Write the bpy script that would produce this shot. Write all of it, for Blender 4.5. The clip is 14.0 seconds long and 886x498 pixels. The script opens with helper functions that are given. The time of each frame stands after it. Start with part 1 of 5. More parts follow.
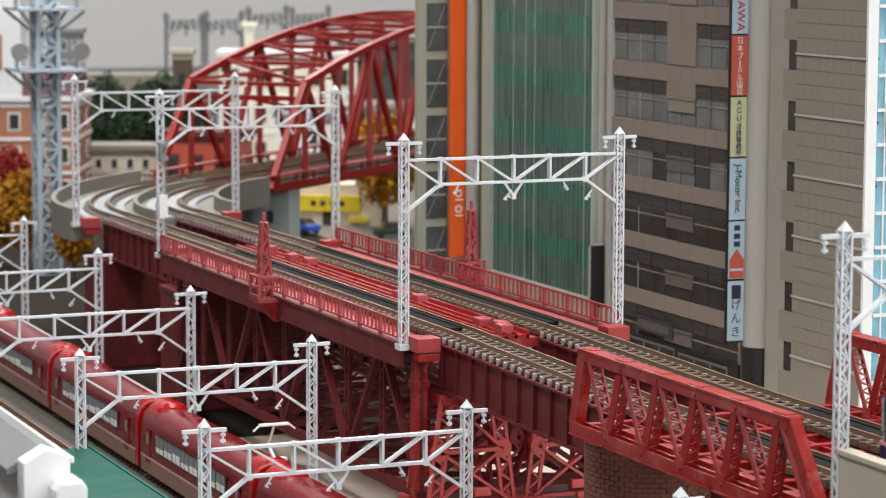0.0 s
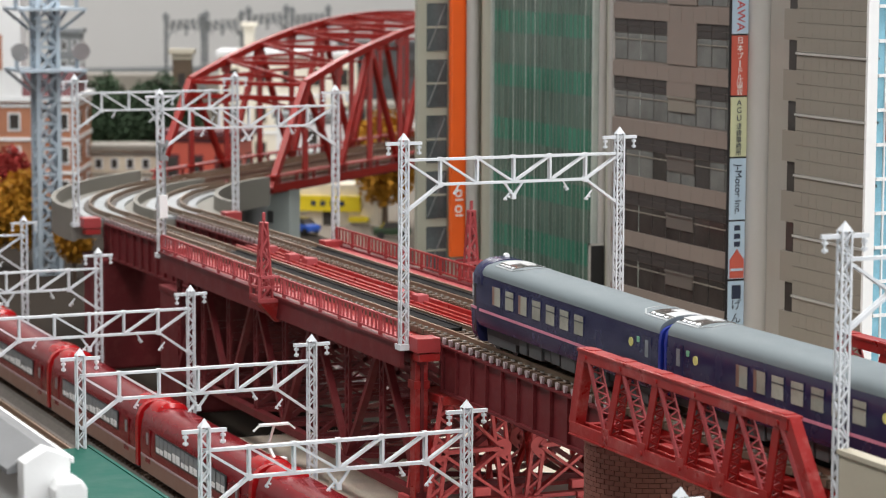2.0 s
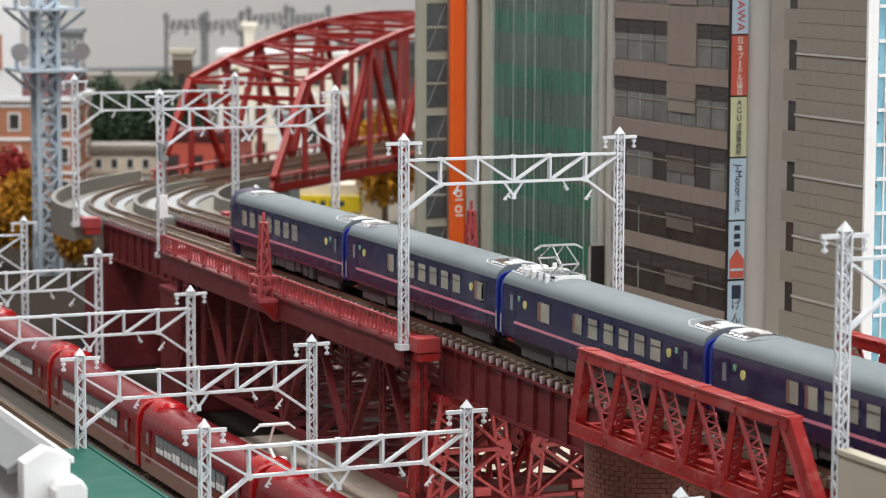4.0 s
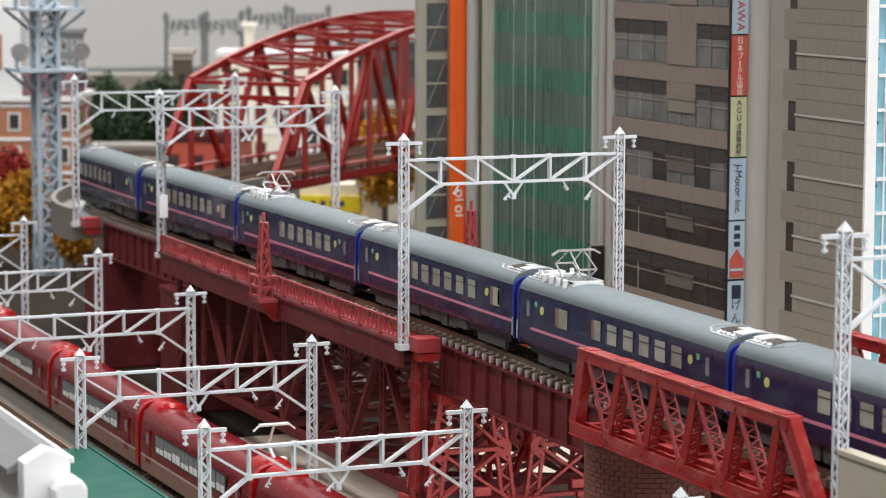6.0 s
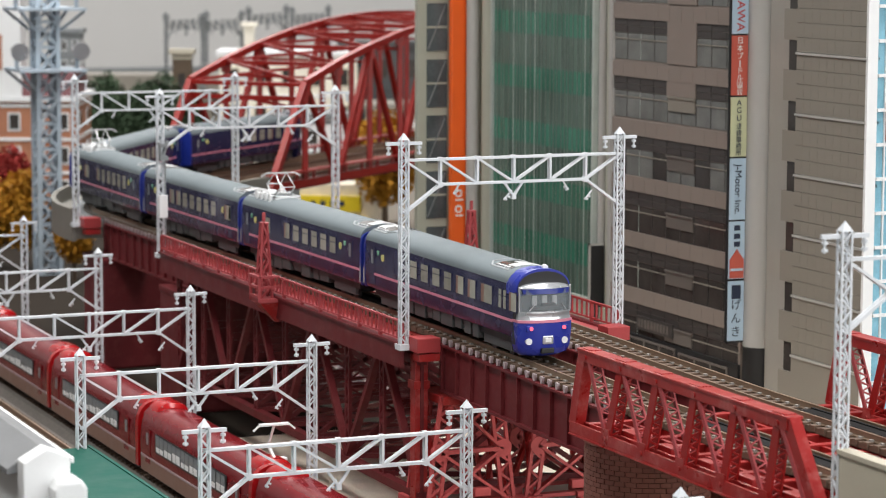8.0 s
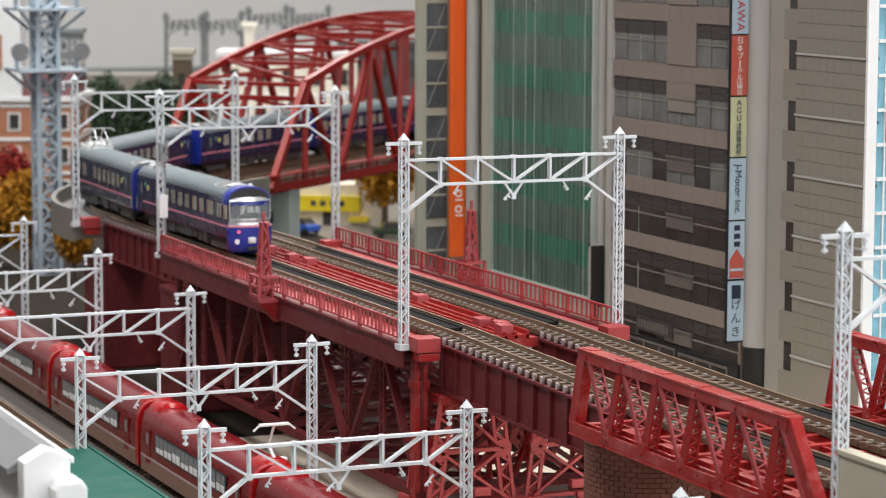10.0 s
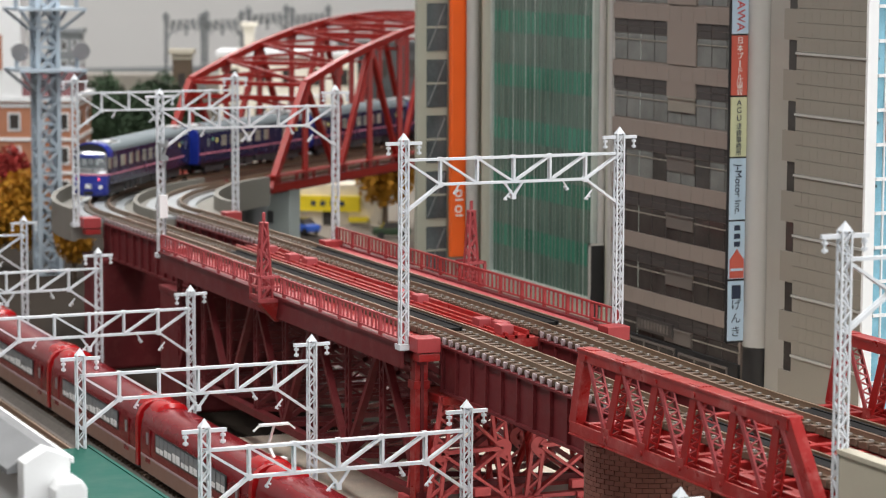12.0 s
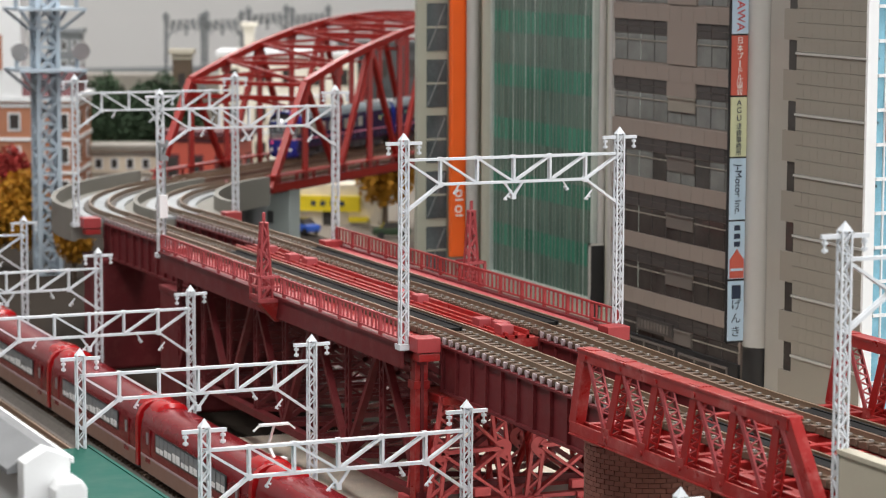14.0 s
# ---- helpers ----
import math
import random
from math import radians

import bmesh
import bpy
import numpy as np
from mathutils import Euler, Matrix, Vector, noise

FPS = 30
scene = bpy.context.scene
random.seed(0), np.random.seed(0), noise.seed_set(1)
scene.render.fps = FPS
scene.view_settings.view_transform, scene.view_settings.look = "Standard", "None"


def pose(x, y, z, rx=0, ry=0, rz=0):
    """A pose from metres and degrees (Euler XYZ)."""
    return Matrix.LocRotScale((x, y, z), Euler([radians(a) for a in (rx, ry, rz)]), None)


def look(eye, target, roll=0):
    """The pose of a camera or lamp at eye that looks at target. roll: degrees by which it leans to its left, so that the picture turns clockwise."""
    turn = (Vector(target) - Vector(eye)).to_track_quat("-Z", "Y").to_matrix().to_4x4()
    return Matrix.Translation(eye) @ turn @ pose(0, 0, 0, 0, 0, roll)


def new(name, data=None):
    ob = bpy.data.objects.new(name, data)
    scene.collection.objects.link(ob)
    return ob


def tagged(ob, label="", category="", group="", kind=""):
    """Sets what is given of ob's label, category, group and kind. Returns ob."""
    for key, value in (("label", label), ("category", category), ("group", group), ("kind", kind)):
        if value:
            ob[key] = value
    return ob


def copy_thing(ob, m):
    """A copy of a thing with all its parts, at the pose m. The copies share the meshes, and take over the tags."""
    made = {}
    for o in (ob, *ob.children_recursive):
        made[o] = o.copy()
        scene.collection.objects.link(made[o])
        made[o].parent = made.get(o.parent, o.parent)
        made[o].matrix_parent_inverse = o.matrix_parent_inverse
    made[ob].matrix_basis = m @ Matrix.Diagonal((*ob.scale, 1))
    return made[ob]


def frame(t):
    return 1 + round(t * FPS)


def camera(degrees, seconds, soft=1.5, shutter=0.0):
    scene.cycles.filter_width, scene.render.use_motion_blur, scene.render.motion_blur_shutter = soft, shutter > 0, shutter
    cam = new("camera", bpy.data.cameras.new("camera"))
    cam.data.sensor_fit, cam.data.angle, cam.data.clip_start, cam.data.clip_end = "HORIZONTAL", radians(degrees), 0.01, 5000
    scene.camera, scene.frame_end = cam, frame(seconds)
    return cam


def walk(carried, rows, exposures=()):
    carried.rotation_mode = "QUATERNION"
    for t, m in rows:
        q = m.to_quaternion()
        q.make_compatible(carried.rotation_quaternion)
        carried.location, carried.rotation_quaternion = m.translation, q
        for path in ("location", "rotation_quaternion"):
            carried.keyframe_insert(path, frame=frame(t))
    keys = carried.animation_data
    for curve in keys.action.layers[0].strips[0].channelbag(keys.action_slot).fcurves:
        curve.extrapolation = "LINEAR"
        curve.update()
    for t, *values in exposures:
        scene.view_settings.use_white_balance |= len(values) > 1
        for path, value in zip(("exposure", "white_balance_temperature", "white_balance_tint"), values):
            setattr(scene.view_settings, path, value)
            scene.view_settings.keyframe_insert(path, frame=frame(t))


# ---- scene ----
# A model railway in 1:150. Plan numbers are millimetres; MM turns them into metres.
MM = 0.001

cam = camera(19.14, 14.0, soft=1.0)
EYE = Vector((743.2, -359.0, 136.9)) * MM
YAW, PITCH = radians(23.18), radians(-6.88)
AIM = EYE + Vector((-math.cos(YAW) * math.cos(PITCH), math.sin(YAW) * math.cos(PITCH), math.sin(PITCH)))
STAND = look(EYE, AIM, 0.2)
walk(cam, [(0.0, STAND), (14.0, STAND)])
cam.data.dof.use_dof, cam.data.dof.focus_distance, cam.data.dof.aperture_fstop = True, 0.83, 46.0

# ---- light: a bright exhibition room with ceiling panels ----
world = bpy.data.worlds.new("room_world")
world.use_nodes = True
world.node_tree.nodes["Background"].inputs["Color"].default_value = (0.95, 0.97, 1.0, 1)
world.node_tree.nodes["Background"].inputs["Strength"].default_value = 0.04
scene.world = world
scene.view_settings.exposure = -0.44


def ceiling_lamp(x, y, w, d, power):
    data = bpy.data.lights.new("ceiling_lamp", "AREA")
    data.shape, data.size, data.size_y, data.energy, data.color = "RECTANGLE", w, d, power, (1.0, 0.985, 0.975)
    ob = new("ceiling_lamp", data)
    ob.location = (x, y, 1.68)


for lx, ly, watts in ((-2.6, 0.9, 33.0), (-1.3, 0.45, 20.0), (-0.5, 0.2, 26.0), (-0.5, -0.8, 34.0), (0.7, 0.45, 22.0), (0.9, -0.9, 20.0)):
    ceiling_lamp(lx, ly, 1.2, 0.45, watts)

# added fill light from the end wall, behind the viewer; its window is invented
end_fill = bpy.data.lights.new("end_fill_light", "AREA")
end_fill.shape, end_fill.size, end_fill.size_y, end_fill.energy, end_fill.color = "RECTANGLE", 0.9, 3.0, 50.0, (0.98, 0.99, 1.0)
new("end_fill_light", end_fill).matrix_basis = pose(1.775, 0.85, 0.55, 0, 90, 0)

# ---- materials ----


def mat(name, color, rough=0.5, metal=0.0, vary=0.12, scale=120.0, bump=0.05, fine=1500.0, island=0.0, spec=0.5, wear=None):
    """A painted, moulded or printed surface: colour with broad and fine variation, and a fine relief."""
    m = bpy.data.materials.new(name)
    m.use_nodes = True
    nt = m.node_tree
    n, l = nt.nodes, nt.links
    b = n["Principled BSDF"]
    b.inputs["Roughness"].default_value, b.inputs["Metallic"].default_value = rough, metal
    b.inputs["Specular IOR Level"].default_value = spec
    tc = n.new("ShaderNodeTexCoord")
    big = n.new("ShaderNodeTexNoise")
    big.inputs["Scale"].default_value, big.inputs["Detail"].default_value = scale, 5
    small = n.new("ShaderNodeTexNoise")
    small.inputs["Scale"].default_value, small.inputs["Detail"].default_value = fine, 3
    l.new(tc.outputs["Object"], big.inputs["Vector"])
    l.new(tc.outputs["Object"], small.inputs["Vector"])
    add = n.new("ShaderNodeMath")
    add.operation = "ADD"
    l.new(big.outputs["Fac"], add.inputs[0])
    half = n.new("ShaderNodeMath")
    half.operation = "MULTIPLY"
    half.inputs[1].default_value = 0.5
    l.new(small.outputs["Fac"], half.inputs[0])
    l.new(half.outputs[0], add.inputs[1])
    last = add.outputs[0]
    if island:
        geo = n.new("ShaderNodeNewGeometry")
        info = n.new("ShaderNodeObjectInfo")
        s = n.new("ShaderNodeMath")
        s.operation = "ADD"
        l.new(geo.outputs["Random Per Island"], s.inputs[0])
        l.new(info.outputs["Random"], s.inputs[1])
        k = n.new("ShaderNodeMath")
        k.operation = "MULTIPLY_ADD"
        k.inputs[1].default_value = island
        l.new(s.outputs[0], k.inputs[0])
        l.new(last, k.inputs[2])
        last = k.outputs[0]
    ramp = n.new("ShaderNodeMapRange")
    ramp.inputs["From Min"].default_value, ramp.inputs["From Max"].default_value = 0.45, 1.05 + island * 2
    ramp.inputs["To Min"].default_value, ramp.inputs["To Max"].default_value = 1 - vary, 1 + vary
    l.new(last, ramp.inputs["Value"])
    mul = n.new("ShaderNodeVectorMath")
    mul.operation = "SCALE"
    mul.inputs[0].default_value = color
    l.new(ramp.outputs[0], mul.inputs["Scale"])
    if wear:
        rub = n.new("ShaderNodeTexNoise")
        rub.inputs["Scale"].default_value, rub.inputs["Detail"].default_value, rub.inputs["Roughness"].default_value = 170, 7, 0.7
        l.new(tc.outputs["Object"], rub.inputs["Vector"])
        edge = n.new("ShaderNodeMapRange")
        edge.inputs["From Min"].default_value, edge.inputs["From Max"].default_value, edge.inputs["To Max"].default_value = 0.50, 0.68, 0.7
        l.new(rub.outputs["Fac"], edge.inputs["Value"])
        blend = n.new("ShaderNodeMix")
        blend.data_type = "RGBA"
        l.new(edge.outputs[0], blend.inputs["Factor"])
        l.new(mul.outputs[0], blend.inputs["A"])
        blend.inputs["B"].default_value = (*wear, 1)
        l.new(blend.outputs["Result"], b.inputs["Base Color"])
    else:
        l.new(mul.outputs[0], b.inputs["Base Color"])
    rr = n.new("ShaderNodeMapRange")
    rr.inputs["From Min"].default_value, rr.inputs["From Max"].default_value = 0.3, 0.7
    rr.inputs["To Min"].default_value, rr.inputs["To Max"].default_value = max(rough - 0.07, 0.02), min(rough + 0.1, 1)
    l.new(big.outputs["Fac"], rr.inputs["Value"])
    l.new(rr.outputs[0], b.inputs["Roughness"])
    if bump:
        bp = n.new("ShaderNodeBump")
        bp.inputs["Strength"].default_value, bp.inputs["Distance"].default_value = bump, 0.0004
        l.new(small.outputs["Fac"], bp.inputs["Height"])
        l.new(bp.outputs[0], b.inputs["Normal"])
    return m


def glow(name, color, strength):
    m = bpy.data.materials.new(name)
    m.use_nodes = True
    b = m.node_tree.nodes["Principled BSDF"]
    b.inputs["Base Color"].default_value = (*color, 1)
    b.inputs["Emission Color"].default_value = (*color, 1)
    b.inputs["Emission Strength"].default_value = strength
    return m


RED = mat("bridge_red_plastic", (0.30, 0.015, 0.014), 0.32, vary=0.12, bump=0.08, spec=0.4, wear=(0.42, 0.12, 0.11))
RED_DARK = mat("maroon_and_shaded_red", (0.125, 0.014, 0.017), 0.45, vary=0.15, spec=0.4, wear=(0.17, 0.035, 0.035))
RED_BLOCK = mat("bracket_red_plastic", (0.33, 0.036, 0.038), 0.42, spec=0.4)
# Trestle red is lightened: light missing under the bridge is put in the colour.
TRESTLE_LIT = mat("trestle_red_lit", (0.47, 0.075, 0.075), 0.45, vary=0.12, spec=0.4)
RED_ARCH = mat("arch_red_plastic", (0.29, 0.010, 0.009), 0.42, spec=0.4)
RED_PINK = mat("pinkish_red_plastic", (0.35, 0.058, 0.063), 0.5, spec=0.4)
RED_FAR = mat("far_arch_red_plastic", (0.25, 0.012, 0.008), 0.35, spec=0.4)
WHITE = mat("catenary_white_plastic", (0.62, 0.65, 0.68), 0.42, vary=0.04)
STEEL = mat("tower_blue_grey_plastic", (0.44, 0.52, 0.59), 0.45, vary=0.06)
RAIL = mat("rail_metal", (0.25, 0.175, 0.12), 0.38, 0.5, vary=0.15)
RAIL_DARK = mat("guard_rail_dark", (0.014, 0.013, 0.013), 0.85, spec=0.15)
TIE = mat("sleeper_brown_plastic", (0.12, 0.076, 0.052), 0.6, vary=0.2)
TIE_END = mat("bridge_timber_grey", (0.42, 0.345, 0.355), 0.55, vary=0.1)
BALLAST = mat("ballast_grey_brown", (0.11, 0.097, 0.085), 0.9, vary=0.3, scale=400, bump=0.6)
CONCRETE = mat("viaduct_concrete", (0.20, 0.19, 0.165), 0.7, vary=0.07)
SLAB = mat("slab_track_pale", (0.29, 0.31, 0.32), 0.4, vary=0.06)
# Baseboard colour is a nearly black brown.
GROUND = mat("layout_ground_dark_brown", (0.03, 0.024, 0.019), 0.95, vary=0.2, scale=30, spec=0.08)
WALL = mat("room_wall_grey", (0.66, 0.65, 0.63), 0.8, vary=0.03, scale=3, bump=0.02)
# Darker copy of the wall grey for unseen walls, to lower bounce light.
WALL_LOW_BOUNCE = mat("unseen_wall_low_bounce", (0.24, 0.235, 0.23), 0.85, vary=0.04, scale=3, bump=0.02)
CEIL = mat("ceiling_grey", (0.42, 0.42, 0.41), 0.9, vary=0.02, scale=3)
NAVY = mat("train_navy_paint", (0.021, 0.023, 0.068), 0.22, vary=0.05, bump=0.01)
BLUE = mat("train_blue_paint", (0.024, 0.038, 0.30), 0.28, vary=0.05, bump=0.01)
ROOF = mat("train_roof_grey", (0.15, 0.178, 0.19), 0.62, vary=0.05, bump=0.02, spec=0.3)
PINK = mat("train_pink_stripe", (0.62, 0.22, 0.30), 0.35, vary=0.03)
UNDER = mat("underframe_grey", (0.06, 0.062, 0.063), 0.55, vary=0.15)
BLACK = mat("matt_black_plastic", (0.012, 0.012, 0.013), 0.5)
BELLOW = mat("gangway_bright_blue", (0.010, 0.024, 0.22), 0.35)
PANE_W = mat("lit_window_cream", (0.34, 0.335, 0.28), 0.12, vary=0.55, scale=250, bump=0, island=0.7)
PANE_G = mat("train_glass_grey", (0.21, 0.235, 0.25), 0.08, vary=0.2, scale=200, bump=0)
GREENMARK = mat("plate_green", (0.20, 0.50, 0.30), 0.3)
YELLOWMARK = mat("plate_yellow", (0.65, 0.62, 0.22), 0.3)
SILVER = mat("silver_trim", (0.55, 0.57, 0.59), 0.22, 0.6, vary=0.05)
TAILLAMP = glow("tail_lamp_red", (1.0, 0.10, 0.15), 1.5)


def clear_glass(name, color, alpha):
    m = bpy.data.materials.new(name)
    m.use_nodes = True
    b = m.node_tree.nodes["Principled BSDF"]
    b.inputs["Base Color"].default_value, b.inputs["Roughness"].default_value = (*color, 1), 0.04
    b.inputs["Alpha"].default_value, b.inputs["Specular IOR Level"].default_value = alpha, 0.8
    return m


CABGLASS = clear_glass("cab_glass", (0.30, 0.34, 0.36), 0.4)
GLOSSRED = mat("red_train_gloss", (0.16, 0.007, 0.011), 0.18, vary=0.05, bump=0.0, spec=0.35)
ROSE = mat("red_train_roof", (0.36, 0.008, 0.010), 0.16, vary=0.04, bump=0.0)
SKIRT = mat("red_train_beige_skirt", (0.22, 0.125, 0.095), 0.4)
ROOF_PLATE = mat("roof_recess_brown", (0.075, 0.065, 0.06), 0.12, vary=0.1, bump=0.02, spec=0.7)
GLOSSWHITE = mat("roof_gloss_white", (0.78, 0.79, 0.79), 0.12, vary=0.03, bump=0.01, spec=0.7)
PANTO = mat("pantograph_silver", (0.50, 0.51, 0.51), 0.3, 0.6)
OFFWHITE = mat("moulded_white", (0.80, 0.81, 0.81), 0.4, vary=0.03)
PLATGREEN = mat("platform_green", (0.008, 0.085, 0.062), 0.6, spec=0.15)
BROWN = mat("facade_taupe_tile", (0.25, 0.207, 0.18), 0.5, vary=0.06)
BALCONY = mat("balcony_dark_brown", (0.13, 0.112, 0.10), 0.5, vary=0.08)
PALE_WALL = mat("recess_grey_beige_wall", (0.33, 0.31, 0.275), 0.5, vary=0.06)
TAUPE = mat("facade_grey_beige_tile", (0.25, 0.228, 0.192), 0.5, vary=0.05)
DARKBAND = mat("facade_dark_louvre", (0.06, 0.053, 0.05), 0.4, vary=0.2)
SEAT_DARK = mat("cab_wall_grey", (0.14, 0.145, 0.15), 0.5)
SEAT = mat("rail_seat_grey", (0.30, 0.28, 0.26), 0.5)
ROOFGREY = mat("house_roof_grey", (0.20, 0.205, 0.21), 0.5)
CREAMWALL = mat("viaduct_wall_cream", (0.46, 0.42, 0.33), 0.6, vary=0.05)
MAROON = mat("maroon_roof", (0.11, 0.03, 0.035), 0.6)
DARKGLASS = mat("facade_dark_glass", (0.055, 0.05, 0.046), 0.12, vary=0.35, scale=90, bump=0)
BLUEGLASS = mat("side_wing_blue_glass", (0.09, 0.105, 0.11), 0.08, vary=0.5, scale=60, bump=0)
GREYGLASS = mat("facade_grey_glass", (0.17, 0.175, 0.165), 0.15, vary=0.3, scale=90, bump=0)
PALE = mat("pale_column", (0.43, 0.42, 0.395), 0.35, vary=0.03)
OLIVE = mat("olive_grey_column", (0.42, 0.425, 0.345), 0.4, vary=0.04)
GREENGLASS = mat("curtain_wall_green_glass", (0.095, 0.15, 0.12), 0.10, vary=0.6, scale=60, bump=0, island=0.8)
GREENBAND = mat("curtain_wall_green_band", (0.045, 0.18, 0.12), 0.12, vary=0.55, scale=60, bump=0, island=0.8)
MULLION = mat("mullion_grey_green", (0.42, 0.47, 0.43), 0.35)
MULLION_DARK = mat("curtain_mullion_dark", (0.15, 0.19, 0.165), 0.35)
EARTH = mat("brown_scatter_ground", (0.13, 0.095, 0.07), 0.9, vary=0.25, scale=80, bump=0.4)
SANDY = mat("sandy_scatter_ground", (0.78, 0.69, 0.57), 0.9, vary=0.2, scale=80, bump=0.4)
ORANGE = mat("orange_fin", (0.95, 0.14, 0.012), 0.4, vary=0.04)
SIGNBLUE = mat("sign_pale_blue", (0.46, 0.60, 0.72), 0.4, vary=0.03)
SIGNRED = mat("sign_red", (0.55, 0.11, 0.075), 0.4, vary=0.03)
SIGNCREAM = mat("sign_cream_green", (0.58, 0.60, 0.38), 0.4, vary=0.03)
INK = mat("ink_dark", (0.02, 0.03, 0.06), 0.5)
INKRED = mat("ink_red", (0.5, 0.05, 0.05), 0.5)
INKWHITE = mat("ink_white", (0.8, 0.8, 0.78), 0.5)
CYAN = mat("cyan_glass", (0.22, 0.45, 0.56), 0.12, vary=0.25, bump=0)
BRICK = mat("pier_red_brown_brick", (0.19, 0.075, 0.055), 0.7, vary=0.18, island=0.3)
MORTAR = mat("pier_mortar", (0.10, 0.038, 0.032), 0.8)
TERRA = mat("terracotta_facade", (0.42, 0.18, 0.10), 0.6)
PLASTER = mat("pale_cream_plaster", (0.80, 0.75, 0.64), 0.6, vary=0.05)
CREAM = mat("cream_plaster", (0.68, 0.60, 0.47), 0.6)
LEAF_Y = mat("autumn_foliage", (0.42, 0.19, 0.008), 0.8, vary=0.4, island=0.5)
LEAF_R = mat("red_autumn_foliage", (0.30, 0.02, 0.015), 0.8, vary=0.4, island=0.5)
LEAF_G = mat("dark_green_foliage", (0.035, 0.065, 0.03), 0.8, vary=0.4, island=0.5)
BARK = mat("bark_brown", (0.10, 0.07, 0.045), 0.8)
YELLOW = mat("shop_yellow", (0.72, 0.55, 0.02), 0.4)
CARBLUE = mat("shop_blue", (0.03, 0.10, 0.45), 0.3)
AQUA = mat("aqua_grey_plastic", (0.42, 0.47, 0.45), 0.5, vary=0.05)
ROADGREY = mat("street_beige", (0.17, 0.145, 0.115), 0.9)
GREYFAR = mat("distant_blue_grey", (0.22, 0.235, 0.24), 0.6)

# ---- mesh helpers ----


class Shape:
    """Collects faces in millimetres."""

    def __init__(self):
        self.v, self.f = [], []

    def add(self, vs, fs):
        k = len(self.v)
        self.v += [tuple(p) for p in vs]
        self.f += [tuple(i + k for i in f) for f in fs]
        return self

    def box(self, x0, x1, y0, y1, z0, z1):
        return self.add([(x, y, z) for z in (z0, z1) for y in (y0, y1) for x in (x0, x1)],
                        [(0, 2, 3, 1), (4, 5, 7, 6), (0, 1, 5, 4), (2, 6, 7, 3), (0, 4, 6, 2), (1, 3, 7, 5)])

    def bar(self, p, q, w, h=None, up=(0, 0, 1)):
        """A square bar from p to q, w wide and h high."""
        h = w if h is None else h
        p, q, up = Vector(p), Vector(q), Vector(up)
        d = (q - p).normalized()
        s = d.cross(up)
        if s.length < 1e-4:
            s = d.cross(Vector((1, 0, 0)))
        s.normalize()
        u = s.cross(d)
        vs = [e + s * a * w / 2 + u * b * h / 2 for e in (p, q) for a, b in ((-1, -1), (1, -1), (1, 1), (-1, 1))]
        return self.add(vs, [(0, 1, 2, 3), (7, 6, 5, 4), (0, 4, 5, 1), (1, 5, 6, 2), (2, 6, 7, 3), (3, 7, 4, 0)])

    def rod(self, p, q, r0, r1=None, n=10):
        r1 = r0 if r1 is None else r1
        p, q = Vector(p), Vector(q)
        d = (q - p).normalized()
        s = d.orthogonal().normalized()
        u = d.cross(s)
        ring = [math.tau * i / n for i in range(n)]
        vs = [e + (s * math.cos(a) + u * math.sin(a)) * r for e, r in ((p, r0), (q, r1)) for a in ring]
        fs = [(i, (i + 1) % n, n + (i + 1) % n, n + i) for i in range(n)]
        return self.add(vs, fs + [tuple(range(n))[::-1], tuple(range(n, 2 * n))])

    def sweep(self, profile, stations):
        """A closed profile of (side, height) pairs carried along stations of (point, side direction)."""
        n, vs = len(profile), []
        for p, s in stations:
            vs += [Vector(p) + Vector(s) * a + Vector((0, 0, b)) for a, b in profile]
        fs = [(k * n + i, k * n + (i + 1) % n, (k + 1) * n + (i + 1) % n, (k + 1) * n + i)
              for k in range(len(stations) - 1) for i in range(n)]
        m = len(stations) - 1
        return self.add(vs, fs + [tuple(range(n))[::-1], tuple(m * n + i for i in range(n))])

    def lattice(self, p, q, w, t, steps, across, sides=True):
        """Two flanges from p to q with a zigzag between them; across: the direction of their spacing."""
        p, q, a = Vector(p), Vector(q), Vector(across).normalized()
        self.bar(p - a * w / 2, q - a * w / 2, t, t, a)
        self.bar(p + a * w / 2, q + a * w / 2, t, t, a)
        for i in range(steps):
            e, g = p.lerp(q, i / steps), p.lerp(q, (i + 1) / steps)
            k = 1 if i % 2 else -1
            self.bar(e - a * k * w / 2, g + a * k * w / 2, t * 0.7, t * 0.7, a)
        return self


def mesh_of(name, shape, material, smooth=False, bevel=0.0):
    me = bpy.data.meshes.new(name)
    me.from_pydata([(x * MM, y * MM, z * MM) for x, y, z in shape.v], [], shape.f)
    bm = bmesh.new()
    bm.from_mesh(me)
    bmesh.ops.recalc_face_normals(bm, faces=bm.faces)
    if bevel:
        bmesh.ops.bevel(bm, geom=[e for e in bm.edges if len(e.link_faces) == 2 and e.calc_face_angle(0) > 0.6], offset=bevel * MM, segments=2, affect="EDGES", profile=0.6)
    bm.to_mesh(me)
    bm.free()
    if smooth:
        for f in me.polygons:
            f.use_smooth = True
        me.set_sharp_from_angle(angle=0.7)
    me.materials.append(material)
    return me


def part(name, shape, material, parent=None, label="", smooth=False, bevel=0.0):
    ob = new(name, mesh_of(name, shape, material, smooth, bevel))
    ob.parent = parent
    return tagged(ob, label)


def thing(name, label, category, x=0, y=0, z=0, rz=0, group=""):
    ob = new(name)
    ob.empty_display_size = 0.005
    ob.matrix_basis = pose(x * MM, y * MM, z * MM, 0, 0, rz)
    return tagged(ob, label, category, group)


# ---- plan of the upper line ----
P0, P1, P2, PM, P3 = -497.0, -357.0, -77.0, 63.0, 203.0
CURVE_X, CURVE_R, CURVE_A = -505.0, 220.0, radians(48)
